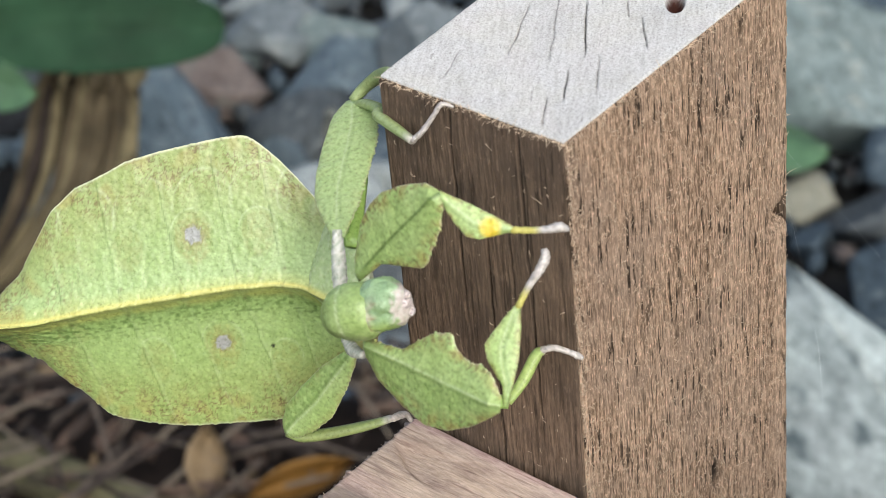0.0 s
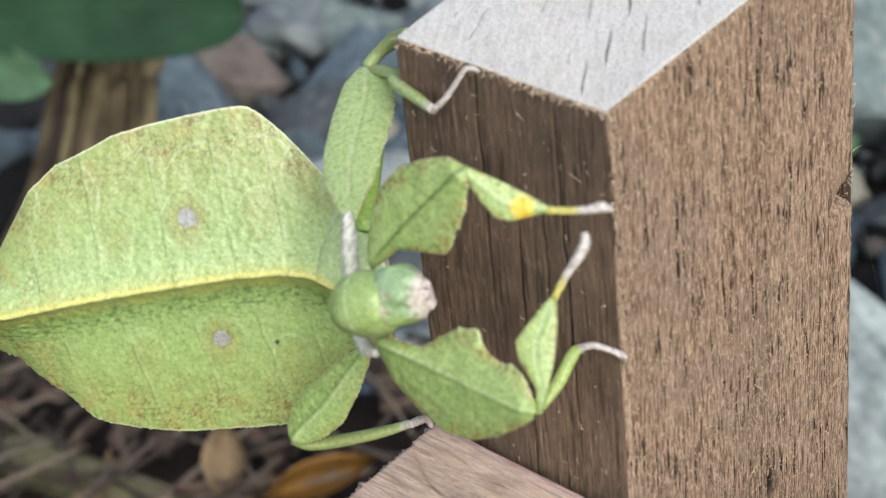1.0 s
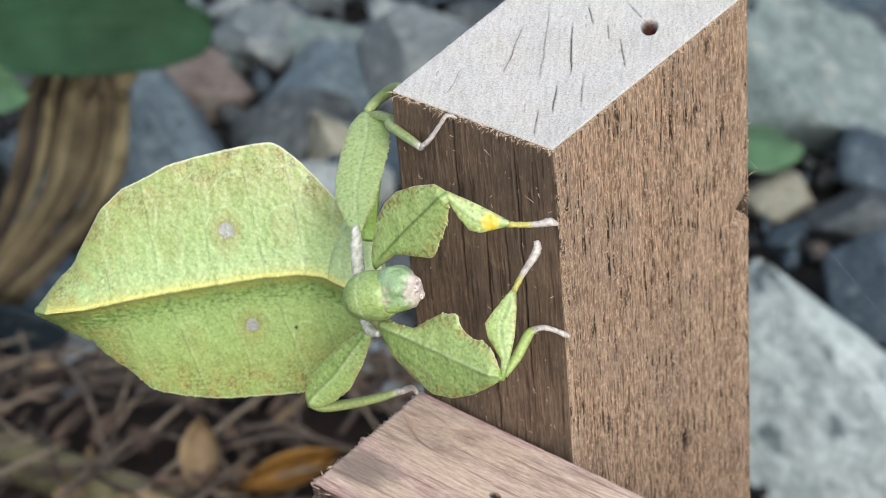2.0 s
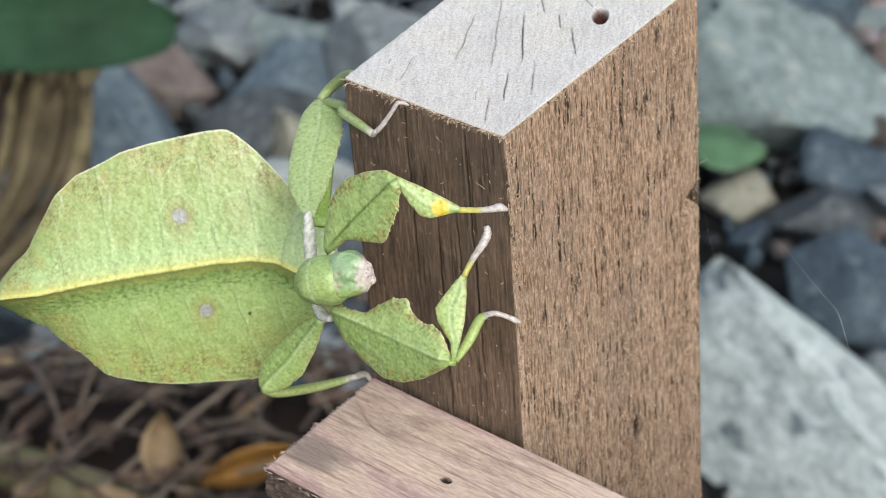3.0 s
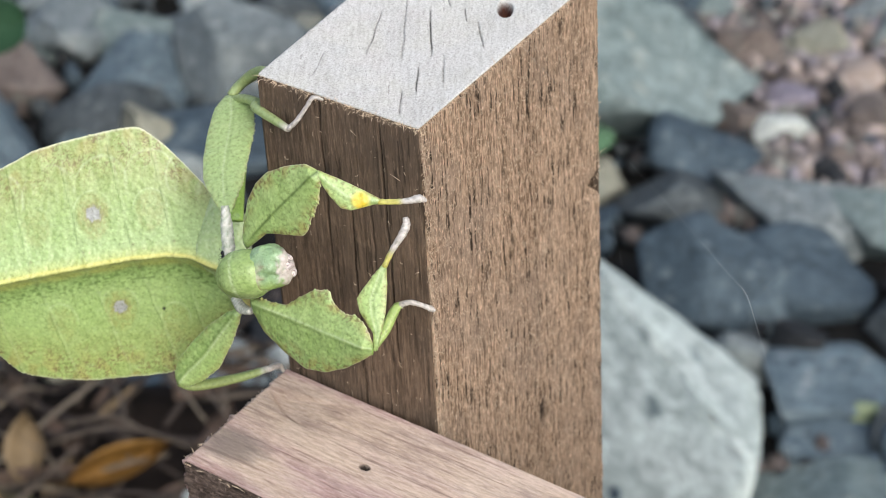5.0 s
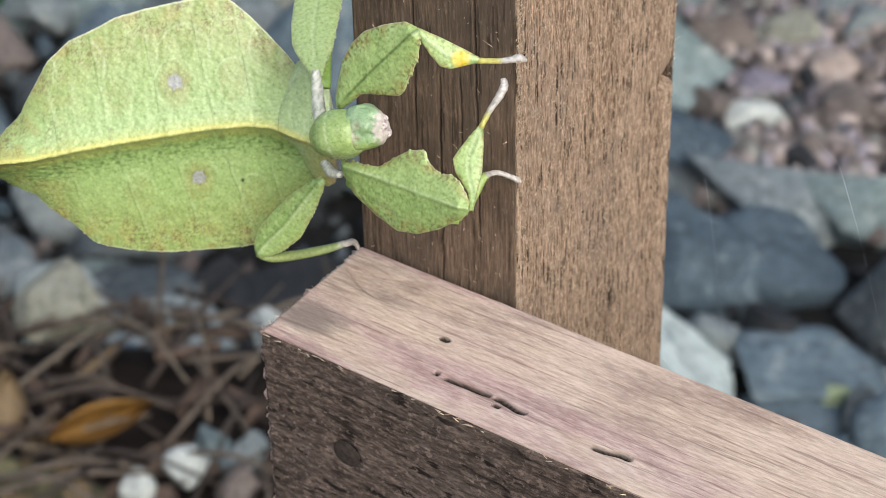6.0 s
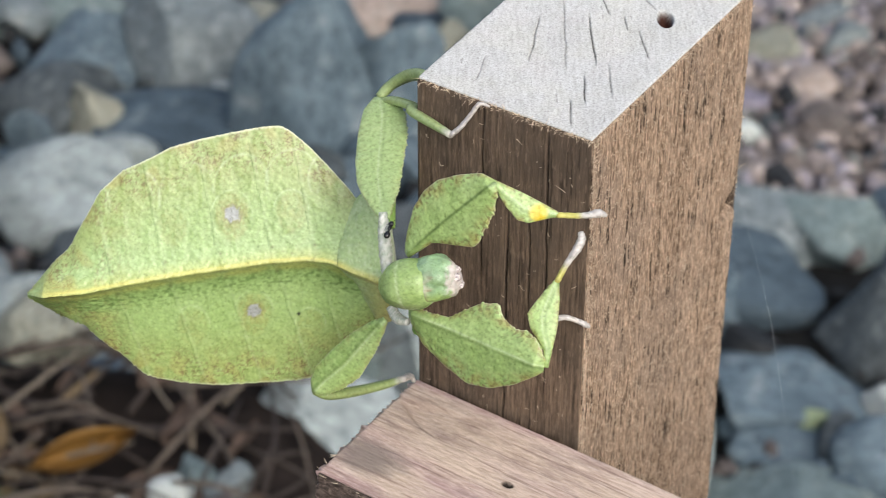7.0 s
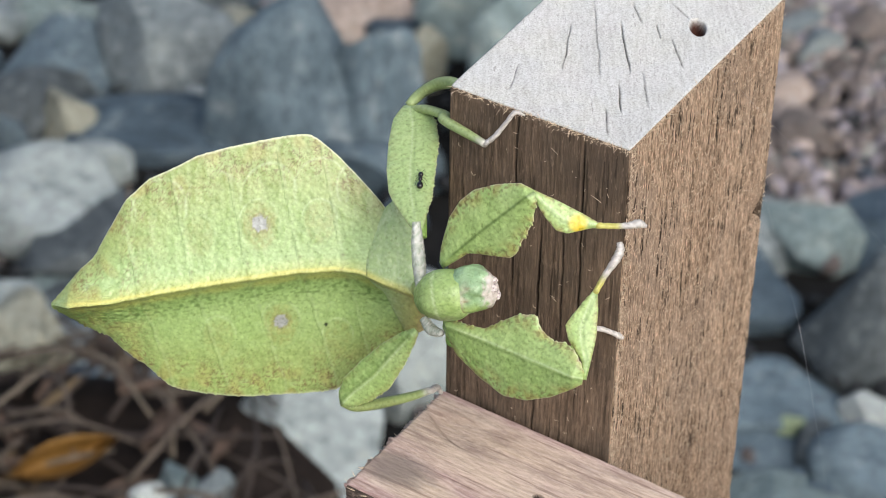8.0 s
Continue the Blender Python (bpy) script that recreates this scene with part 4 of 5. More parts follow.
    for k, (dx, dy, dz, r) in enumerate(((3.1, -1.6, 1.3, 1.15), (3.4, -1.2, -0.3, 1.05), (2.7, -2.2, -1.6, 0.95), (2.6, -0.3, 2.3, 0.8), (2.0, -3.0, 0.4, 0.8))):
        def chalky(q, k=k):
            return blend(np.array((0.66, 0.58, 0.56)), np.array((0.34, 0.25, 0.26)), step(0.1, 0.5, noise3(q.x * 3 + k, q.y * 3, q.z * 3)))
        blob("mouthpart", head, (-14.5 + dx, -27.25 + dy + 0.5 * dx, -19.0 + dz), (1, -0.3, 0.4), (1.05 * r, 0.95 * r, 0.8 * r), chalky, "pinkish white mouthpart", 0.25, k * 3.0)

    def chalk_band(t, k):
        return blend(CHALK * 1.1, np.array((0.38, 0.43, 0.33)), step(0.3, 0.7, 0.5 + 0.6 * noise3(t * 14, k * 1.1, 3.0)))

    limb("coxa", bug, [(-32.6, -18.4, -16.4), (-31.2, -20.2, -19.5), (-29.4, -22.4, -22.4), (-28.0, -24.3, -25.4)], [0.8, 1.25, 1.35, 0.9], chalk_band, 22, 0.8, "chalky white leg base", 0.05)
    limb("coxa", bug, [(-26.0, -26.2, -30.4), (-23.8, -27.0, -31.6), (-21.4, -27.4, -31.2)], [0.9, 1.25, 0.8], chalk_band, 20, 0.8, "chalky white leg base", 0.06)

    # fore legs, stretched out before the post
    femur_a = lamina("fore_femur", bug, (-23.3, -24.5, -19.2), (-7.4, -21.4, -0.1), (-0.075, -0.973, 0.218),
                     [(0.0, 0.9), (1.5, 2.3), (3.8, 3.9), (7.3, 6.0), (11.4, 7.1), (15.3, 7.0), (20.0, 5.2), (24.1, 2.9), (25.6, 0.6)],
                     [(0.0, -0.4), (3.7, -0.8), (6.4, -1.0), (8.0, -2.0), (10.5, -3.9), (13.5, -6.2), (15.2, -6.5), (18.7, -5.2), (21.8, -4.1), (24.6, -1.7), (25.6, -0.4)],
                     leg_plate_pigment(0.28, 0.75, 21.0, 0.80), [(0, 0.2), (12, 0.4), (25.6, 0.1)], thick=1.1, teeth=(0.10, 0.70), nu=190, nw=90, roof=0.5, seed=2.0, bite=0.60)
    tib_pig = leg_plate_pigment(0.15, 0.7, 31.0)

    def tibia_a_color(x, y, w, t, r):
        return blend(tib_pig(x, y, w, t, r), np.array((0.80, 0.58, 0.03)), 0.85 * (1 - step(0.9, 2.0, math.hypot((x - 9.1) * 0.95, y + 1.2))))

    lamina("fore_tibia", bug, (-7.5, -21.3, -0.1), (3.5, -17.6, -4.8), (0.463, -0.724, 0.512),
           [(0, 0.7), (1.6, 0.7), (4.2, 0.8), (9.0, 0.7), (12.5, 0.5)], [(0, -0.5), (1.3, -1.2), (3.7, -2.7), (6.4, -3.9), (8.3, -3.5), (10.2, -2.0), (11.7, -0.8), (12.5, -0.5)],
           tibia_a_color, thick=0.9, nu=90, nw=44, seed=3.0, label="small green shin lobe with a yellow patch")
    limb("fore_tarsus", bug, [(3.0, -17.7, -4.8), (6.0, -16.2, -4.7), (8.0, -15.2, -4.4), (9.3, -14.1, -4.2), (10.4, -13.4, -4.7)], [0.62, 0.60, 0.70, 0.95, 0.35], shin(0.75, YELLOW * 0.75, 2.0), 22, 0.8, "pale jointed foot", 0.09)
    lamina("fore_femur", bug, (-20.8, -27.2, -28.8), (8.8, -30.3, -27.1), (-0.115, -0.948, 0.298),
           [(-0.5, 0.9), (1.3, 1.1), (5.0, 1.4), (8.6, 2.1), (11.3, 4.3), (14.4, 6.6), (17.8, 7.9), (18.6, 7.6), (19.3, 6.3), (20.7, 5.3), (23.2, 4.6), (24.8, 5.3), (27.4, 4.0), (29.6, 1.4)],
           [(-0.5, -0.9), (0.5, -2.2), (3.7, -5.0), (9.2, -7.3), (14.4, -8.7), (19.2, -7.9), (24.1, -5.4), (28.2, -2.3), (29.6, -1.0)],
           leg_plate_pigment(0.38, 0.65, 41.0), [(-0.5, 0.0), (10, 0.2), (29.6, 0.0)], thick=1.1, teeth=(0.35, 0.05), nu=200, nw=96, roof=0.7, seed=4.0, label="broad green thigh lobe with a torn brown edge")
    lamina("fore_tibia", bug, (7.8, -28.4, -28.8), (4.7, -19.7, -16.9), (0.349, -0.712, 0.609),
           [(0, 0.4), (3.0, 0.8), (6.5, 3.6), (8.9, 4.4), (11.0, 3.3), (13.6, 1.7), (15.2, 0.5)], [(0, -0.5), (1.7, -0.7), (7.2, -1.2), (12.0, -0.9), (15.2, -0.4)],
           leg_plate_pigment(0.2, 0.5, 51.0), thick=0.9, teeth=(0.12, 0.0), nu=110, nw=44, seed=6.0)
    limb("fore_tarsus", bug, [(4.6, -19.8, -17.2), (5.2, -17.6, -14.4), (6.0, -15.6, -12.2), (6.2, -14.2, -10.6), (5.6, -13.6, -9.6)], [0.50, 0.55, 0.78, 0.80, 0.55], shin(0.85, YELLOW * 0.6, 5.0), 22, 0.8, "pale jointed foot", 0.09)

    # middle legs
    lamina("mid_femur", bug, (-31.5, -18.6, -17.4), (-50.5, 6.7, -10.6), (0.02, -0.244, 0.97),
           [(0, 1.0), (1.1, 2.0), (4.0, 3.2), (7.8, 4.6), (10.4, 5.2), (16.3, 5.2), (23.8, 4.3), (29.8, 3.0), (33.0, 0.8)],
           [(0, -0.5), (7.4, -2.6), (16.1, -4.2), (22.0, -5.1), (27.4, -5.0), (30.9, -3.5), (33.0, -0.6)],
           leg_plate_pigment(0.06, 0.15, 61.0, 0.0, 0.65), thick=1.3, teeth=(0.0, 0.28), nu=190, nw=70, seed=7.0, label="upright light green thigh lobe")
    limb("mid_tibia", bug, [(-49.2, 6.8, -10.6), (-46.0, 5.8, -9.2), (-40.0, 3.0, -7.2), (-38.6, 0.6, -6.6), (-32.0, -2.6, -5.6), (-26.6, -4.9, -5.0)], [0.8, 1.1, 1.15, 1.2, 1.05, 0.8], shin(0.12, np.array((0.34, 0.43, 0.19)), 9.0), 26, 0.8)
    limb("mid_tarsus", bug, [(-26.8, -4.8, -5.1), (-25.2, -4.0, -3.4), (-23.6, -2.6, -0.6), (-22.6, -1.6, 1.2), (-21.2, -0.4, 0.5)], [0.62, 0.58, 0.46, 0.50, 0.25], shin(1.0, GREEN, 4.0), 20, 0.8, "pale jointed foot", 0.09)
    limb("mid_femur", bug, [(-21.5, -25.0, -34.0), (-13.0, -17.0, -42.0), (-6.2, -11.2, -45.0)], [1.6, 2.6, 1.4], shin(0.0, DEEP * 1.4, 3.0), 18, 0.5)
    limb("mid_tibia", bug, [(-6.2, -11.2, -45.0), (-5.4, -8.0, -42.4), (-5.0, -4.6, -39.2), (-4.2, -3.6, -38.4)], [0.7, 1.0, 1.0, 0.8], shin(0.1, GREEN, 6.0), 20, 0.8)
    limb("mid_tarsus", bug, [(-4.4, -3.8, -38.4), (-2.6, -2.8, -37.8), (-0.6, -1.6, -38.6), (0.6, -0.8, -39.4), (1.2, -0.3, -40.0)], [0.7, 0.62, 0.55, 0.72, 0.4], shin(1.0, GREEN * 0.9, 7.0), 20, 0.8, "pale jointed foot", 0.09)

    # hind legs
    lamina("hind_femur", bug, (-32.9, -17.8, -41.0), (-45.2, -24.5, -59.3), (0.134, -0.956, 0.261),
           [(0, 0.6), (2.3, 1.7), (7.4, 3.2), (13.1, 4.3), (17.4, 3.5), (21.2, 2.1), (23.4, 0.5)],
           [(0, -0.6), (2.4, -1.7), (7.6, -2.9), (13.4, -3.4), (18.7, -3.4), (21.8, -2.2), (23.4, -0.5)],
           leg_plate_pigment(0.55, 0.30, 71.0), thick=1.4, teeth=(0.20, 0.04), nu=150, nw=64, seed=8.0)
    limb("hind_tibia", bug, [(-45.4, -24.4, -59.0), (-43.6, -22.6, -60.4), (-41.0, -18.0, -61.6), (-37.8, -12.2, -62.4), (-35.4, -8.6, -62.2)], [0.9, 1.15, 1.15, 1.0, 0.7], shin(0.15, np.array((0.205, 0.275, 0.10)), 8.0), 24, 0.8)
    limb("hind_tarsus", bug, [(-35.4, -8.6, -62.4), (-36.0, -6.0, -63.6), (-37.0, -3.2, -65.6), (-36.7, -2.4, -67.4)], [0.65, 0.75, 0.7, 0.5], shin(1.0, GREEN, 11.0), 16, 0.8, "pale jointed foot", 0.09)
    limb("hind_femur", bug, [(-35.5, -12.5, -24.0), (-43.5, -2.0, -18.0), (-50.6, 7.6, -11.6)], [1.4, 2.6, 1.0], shin(0.0, DEEP * 1.4, 2.0), 18, 0.45)
    limb("hind_tibia", bug, [(-50.9, 7.4, -10.8), (-49.4, 9.6, -8.6), (-45.6, 9.4, -5.4), (-41.0, 6.8, -2.4), (-38.0, 4.4, -0.8)], [0.9, 1.3, 1.5, 1.45, 1.0], shin(0.0, np.array((0.35, 0.44, 0.20)), 13.0), 24, 0.8)
    limb("hind_tarsus", bug, [(-38.4, 4.6, -1.0), (-37.9, 5.6, -3.0), (-37.8, 7.0, -5.6)], [0.8, 0.7, 0.4], shin(0.9, GREEN, 14.0), 12, 0.8, "", 0.09)
    return bug


build_insect()


# ---- the ant that climbs the insect's leg ----
def build_ant():
    ant = new("ant")
    tagged(ant, "tiny glossy black ant climbing the green insect's leg", "ant")

    def egg(name, x, z, rx, ry, rz, parent=ant):
        bm = bmesh.new()
        bmesh.ops.create_uvsphere(bm, u_segments=20, v_segments=12, radius=1.0)
        for v in bm.verts:
            taper = 1 - 0.18 * v.co.x
            v.co = Vector((x + v.co.x * rx, v.co.y * ry * taper, z + v.co.z * rz * taper)) * MM * 1.0
        return part(name, bm, ant_black, parent)

    egg("gaster", -1.35, 0.75, 0.85, 0.60, 0.55)
    egg("waist", -0.45, 0.70, 0.22, 0.20, 0.25)
    egg("thorax", 0.30, 0.75, 0.62, 0.36, 0.36)
    head = egg("head", 1.35, 0.78, 0.55, 0.50, 0.40)
    for s in (-1, 1):
        for k, (x0, dx) in enumerate(((0.65, 0.7), (0.3, 0.05), (0.0, -0.75))):
            pts = [(x0, 0.25 * s, 0.7), (x0 + dx * 0.5, 0.6 * s, 0.95), (x0 + dx, 0.95 * s, 0.25), (x0 + dx * 1.2, 1.1 * s, 0.02)]
            v, f = tube_data([Vector(p) * MM * 1.0 for p in spline(pts, 9)], [0.034 * MM] * 9, 6)
            raw_object("leg", v, f, ant_black, ant)
        pts = [(1.7, 0.2 * s, 0.95), (2.1, 0.65 * s, 1.1), (2.7, 0.75 * s, 0.8)]
        v, f = tube_data([Vector(p) * MM * 1.0 for p in spline(pts, 8)], [0.034 * MM] * 8, 6)
        raw_object("antenna", v, f, ant_black, head)
    return ant


ant = build_ant()


# ---- spider silk ----
def silk_thread(points, label):
    # glint put into the shape: the thread swells along its bright stretch
    v, f = tube_data([Vector(p) for p in spline(points, 24)], [0.000004 + 0.000014 * math.exp(-((k - 13) / 2.5) ** 2) for k in range(24)], 6)
    for k in (9, 13, 16, 17):
        c = spline(points, 24)[k]
        base = len(v)
        bm = bmesh.new()
        bmesh.ops.create_icosphere(bm, subdivisions=1, radius=0.00005)
        bm.verts.ensure_lookup_table()
        v += [Vector(c) + q.co for q in bm.verts]
        f += [tuple(base + q.index for q in face.verts) for face in bm.faces]
        bm.free()
    tagged(raw_object("silk_thread", v, f, silk), label, "spider silk", "silk threads by the post")


silk_thread([(0.0, 0.064, 1.2575), (0.015, 0.048, 1.246), (0.024, 0.0366, 1.2395), (0.052, -0.008, 1.2296)], "fine pale spider thread with tiny droplets beside the post")
silk_thread([(0.0, 0.036, 1.2995), (0.0497, 0.0205, 1.2765), (0.0619, 0.0156, 1.266), (0.09, -0.012, 1.2294)], "fine pale spider thread with droplets between post and rail")


# ---- stones of the creek bed ----
def stone_mesh(seed, angular=False):
    """A water-worn stone: a ball cut by a few blunt planes, then roughened."""
    rnd = random.Random(seed)
    bm = bmesh.new()
    bmesh.ops.create_icosphere(bm, subdivisions=4, radius=1.0)
    cuts = []
    for _ in range(10 if angular else 13):
        d = Vector((rnd.gauss(0, 1), rnd.gauss(0, 1), rnd.gauss(0, 1))).normalized()
        cuts.append((d, rnd.uniform(0.42, 0.66) if angular else rnd.uniform(0.48, 0.82)))
    for v in bm.verts:
        p = v.co.copy()
        for d, c in cuts:
            over = p.dot(d) - c
            if over > 0:
                p -= d * over * (1.0 if angular else 0.97)
        p *= 1 + 0.10 * noise3(p.x * 1.3 + seed, p.y * 1.3, p.z * 1.3) + 0.03 * noise3(p.x * 5, p.y * 5 + seed, p.z * 5)
        v.co = p * (1.5 if angular else 1.3)
    me = bpy.data.meshes.new("rock")
    bm.to_mesh(me)
    bm.free()
    me.polygons.foreach_set("use_smooth", [True] * len(me.polygons))
    return me


STONE_SHAPES = [stone_mesh(s) for s in range(10)] + [stone_mesh(s, True) for s in range(40, 50)]
WORDS = {"gray": "grey water-worn", "blue": "blue-grey", "navy": "dark blue-grey", "dark": "dark grey", "black": "near-black", "pale": "pale grey", "slab": "large pale", "mid": "light grey", "white": "small whitish",
         "mauve": "dull violet", "rosy": "dull pink", "umber": "dark brown", "drab": "drab tan",
         "tan": "tan mottled", "pink": "pinkish tan", "brown": "brown", "violet": "violet-grey", "teal": "greenish grey", "lime": "mossy green"}
stone_rnd = random.Random(21)
placed = []


def rock(x, y, z, rx, ry, rz, tone, turn=33.0, tip=0.0, shape=None, lean=0.0):
    me = stone_rnd.choice(STONE_SHAPES) if shape is None else STONE_SHAPES[shape]
    data = bpy.data.meshes.get(me.name + "_" + tone)
    if data is None:
        data = me.copy()
        data.name = me.name + "_" + tone
        data.materials.append(STONE[tone])
    ob = new("rock", data)
    spin = stone_rnd.choice((0, 180))
    ob.matrix_world = pose(x, y, z, tip, lean if spin == 0 else -lean, turn + spin + stone_rnd.uniform(-9, 9)) @ Matrix.Diagonal((rx, ry, rz, 1))
    size = "boulder" if rx > 0.09 else "stone"
    place = "on the leaf-strewn bank" if z > 0.25 else "on the creek bed"
    tagged(ob, f"{WORDS[tone]} {size} lying {place}", "rock", "rocks of the creek bed")
    placed.append((x, y, max(rx, ry)))


def boulder(x, y, z, across, deep, high, tone, shape, lean=0.0):
    """A stone of given half sizes, its broad side across the creek, leaning to one end."""
    co = np.array([v.co[:] for v in STONE_SHAPES[shape].vertices])
    ex = (co.max(0) - co.min(0)) / 2
    rock(x, y, z, 1.12 * across / ex[0], 1.25 * deep / ex[1], 1.3 * high / ex[2], tone, 33.0, 0.0, shape, lean)


rock(-0.735, 1.415, 0.02, 0.235, 0.125, 0.105, "slab", -24.0, 0.0, 14)
placed.append((-0.68, 1.24, 0.13))
boulder(-1.457, 1.401, 0.019, 0.102, 0.066, 0.055, "mid", 11)
boulder(-1.704, 1.686, 0.015, 0.082, 0.053, 0.042, "blue", 12, 4)
boulder(-1.583, 1.758, 0.029, 0.092, 0.060, 0.082, "gray", 3)
boulder(-1.821, 1.785, 0.012, 0.073, 0.047, 0.035, "teal", 14)
boulder(-1.290, 1.713, 0.039, 0.117, 0.076, 0.112, "blue", 16, 10)
boulder(-1.465, 1.606, 0.010, 0.125, 0.065, 0.028, "navy", 13)
boulder(-1.218, 1.726, 0.039, 0.060, 0.039, 0.111, "blue", 15, 8)
boulder(-1.280, 1.928, 0.016, 0.048, 0.031, 0.046, "tan", 4)
boulder(-1.453, 2.005, 0.015, 0.110, 0.071, 0.043, "pink", 15)
boulder(-1.252, 2.097, 0.023, 0.099, 0.064, 0.067, "teal", 17)
boulder(-1.633, 1.969, 0.008, 0.063, 0.041, 0.022, "dark", 19)
boulder(-1.572, 1.543, 0.019, 0.049, 0.032, 0.056, "tan", 6)
boulder(-1.475, 1.699, 0.007, 0.028, 0.018, 0.021, "pale", 2)
boulder(-1.618, 1.470, 0.019, 0.032, 0.021, 0.055, "blue", 18)
boulder(-1.325, 1.154, 0.017, 0.057, 0.037, 0.047, "mid", 13, 5)
boulder(-1.174, 1.184, 0.014, 0.085, 0.056, 0.039, "gray", 11)
boulder(-1.025, 1.177, 0.013, 0.106, 0.069, 0.038, "navy", 12, -3)
boulder(-0.907, 1.341, 0.031, 0.064, 0.042, 0.089, "mid", 17)
boulder(-1.073, 1.964, 0.044, 0.142, 0.093, 0.125, "teal", 10, 15)
boulder(-1.556, 1.922, 0.008, 0.052, 0.034, 0.023, "tan", 1)
boulder(-1.572, 1.847, 0.010, 0.034, 0.022, 0.028, "pink", 5)
boulder(-1.717, 1.848, 0.013, 0.069, 0.045, 0.037, "gray", 10)
boulder(-0.506, 1.663, 0.024, 0.071, 0.046, 0.069, "dark", 16)
boulder(-0.887, 1.764, 0.013, 0.078, 0.050, 0.037, "dark", 12)
boulder(-0.709, 1.821, 0.013, 0.124, 0.081, 0.037, "gray", 14, 5)
# navy tone carries the shading below the grey boulder
boulder(-0.671, 1.701, 0.015, 0.080, 0.052, 0.043, "navy", 11)
boulder(-0.760, 1.608, 0.024, 0.080, 0.052, 0.067, "navy", 3, 14)
boulder(-0.677, 1.614, 0.012, 0.037, 0.024, 0.035, "blue", 12, 20)
boulder(-0.653, 1.501, 0.012, 0.035, 0.023, 0.034, "gray", 1)
boulder(-0.613, 1.551, 0.014, 0.036, 0.024, 0.041, "black", 5)
boulder(-0.538, 1.519, 0.008, 0.087, 0.054, 0.023, "blue", 13, 5)
boulder(-0.524, 1.438, 0.005, 0.057, 0.035, 0.015, "blue", 10)
boulder(-0.504, 1.491, 0.004, 0.022, 0.014, 0.012, "lime", 2)
boulder(-0.590, 1.308, 0.008, 0.038, 0.025, 0.022, "brown", 4)
boulder(-0.466, 1.350, 0.009, 0.100, 0.062, 0.027, "teal", 12)
boulder(-0.848, 1.993, 0.006, 0.034, 0.022, 0.017, "white", 2)
boulder(-0.875, 2.081, 0.007, 0.037, 0.024, 0.020, "violet", 5)
boulder(-0.901, 2.236, 0.010, 0.051, 0.033, 0.029, "tan", 6)
boulder(-0.979, 2.167, 0.013, 0.042, 0.028, 0.037, "brown", 3)
boulder(-0.754, 2.075, 0.009, 0.036, 0.024, 0.025, "brown", 1)
boulder(-0.905, 1.988, 0.010, 0.029, 0.019, 0.027, "brown", 8)
boulder(-0.817, 2.176, 0.008, 0.049, 0.032, 0.022, "pink", 7)
boulder(-0.825, 2.319, 0.010, 0.035, 0.023, 0.028, "gray", 9)
boulder(-0.753, 1.965, 0.006, 0.035, 0.023, 0.016, "brown", 0)
boulder(-1.096, 2.278, 0.005, 0.053, 0.034, 0.015, "teal", 7)
boulder(-0.889, 2.374, 0.005, 0.040, 0.026, 0.014, "gray", 4)
boulder(-1.734, 1.375, 0.038, 0.137, 0.089, 0.109, "blue", 16, 6)
boulder(-1.839, 1.569, 0.017, 0.063, 0.041, 0.049, "brown", 13)
boulder(-1.475, 1.479, 0.012, 0.043, 0.028, 0.033, "mid", 2)
boulder(-1.695, 1.870, 0.016, 0.065, 0.042, 0.045, "mid", 4)
boulder(-1.635, 1.044, 0.024, 0.085, 0.055, 0.068, "navy", 13)
boulder(-2.062, 1.724, 0.008, 0.059, 0.038, 0.022, "dark", 3)
boulder(-1.004, 1.765, 0.009, 0.047, 0.031, 0.025, "tan", 7, 10)
boulder(-0.650, 0.603, 0.475, 0.016, 0.013, 0.011, "white", 2)
boulder(-0.651, 0.632, 0.475, 0.017, 0.013, 0.014, "teal", 6)
boulder(-0.622, 0.633, 0.475, 0.017, 0.013, 0.014, "gray", 4)
boulder(-0.668, 0.564, 0.475, 0.013, 0.011, 0.009, "white", 1)
boulder(-0.607, 0.608, 0.475, 0.016, 0.013, 0.012, "brown", 7)
boulder(-0.650, 0.770, 0.405, 0.080, 0.045, 0.042, "mid", 12)
boulder(-0.865, 0.708, 0.475, 0.038, 0.030, 0.029, "tan", 6)
boulder(-0.701, 0.772, 0.475, 0.018, 0.014, 0.014, "pale", 3)
boulder(-0.434, 1.555, 0.009, 0.032, 0.020, 0.025, "pale", 3)
boulder(-0.394, 1.473, 0.013, 0.058, 0.038, 0.036, "blue", 11)
boulder(-0.626, 1.841, 0.015, 0.081, 0.053, 0.042, "teal", 14)

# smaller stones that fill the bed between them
# black and dark tones here paint in the gaps' shade
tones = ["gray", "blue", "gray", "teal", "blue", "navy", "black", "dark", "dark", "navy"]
gravel_tones = ["mauve", "rosy", "brown", "drab", "umber", "mauve", "brown"]
for i in range(400):
    away, side = stone_rnd.uniform(1.35, 3.5), stone_rnd.uniform(-1.35, 1.15)
    x, y = -0.54 * away + 0.84 * side, 0.84 * away + 0.54 * side
    r = stone_rnd.uniform(0.03, 0.09)
    if any(math.hypot(x - a, y - b) < 0.62 * c + 0.40 * r for a, b, c in placed):
        continue
    if terrain(x, y) > 0.05:
        continue
    gravel = side > 0.30 and away > 1.95
    if gravel:
        r *= 0.42
    rock(x, y, r * 0.15, r, r * stone_rnd.uniform(0.7, 1), r * stone_rnd.uniform(0.45, 0.8), stone_rnd.choice(gravel_tones if gravel else tones), stone_rnd.uniform(0, 360))


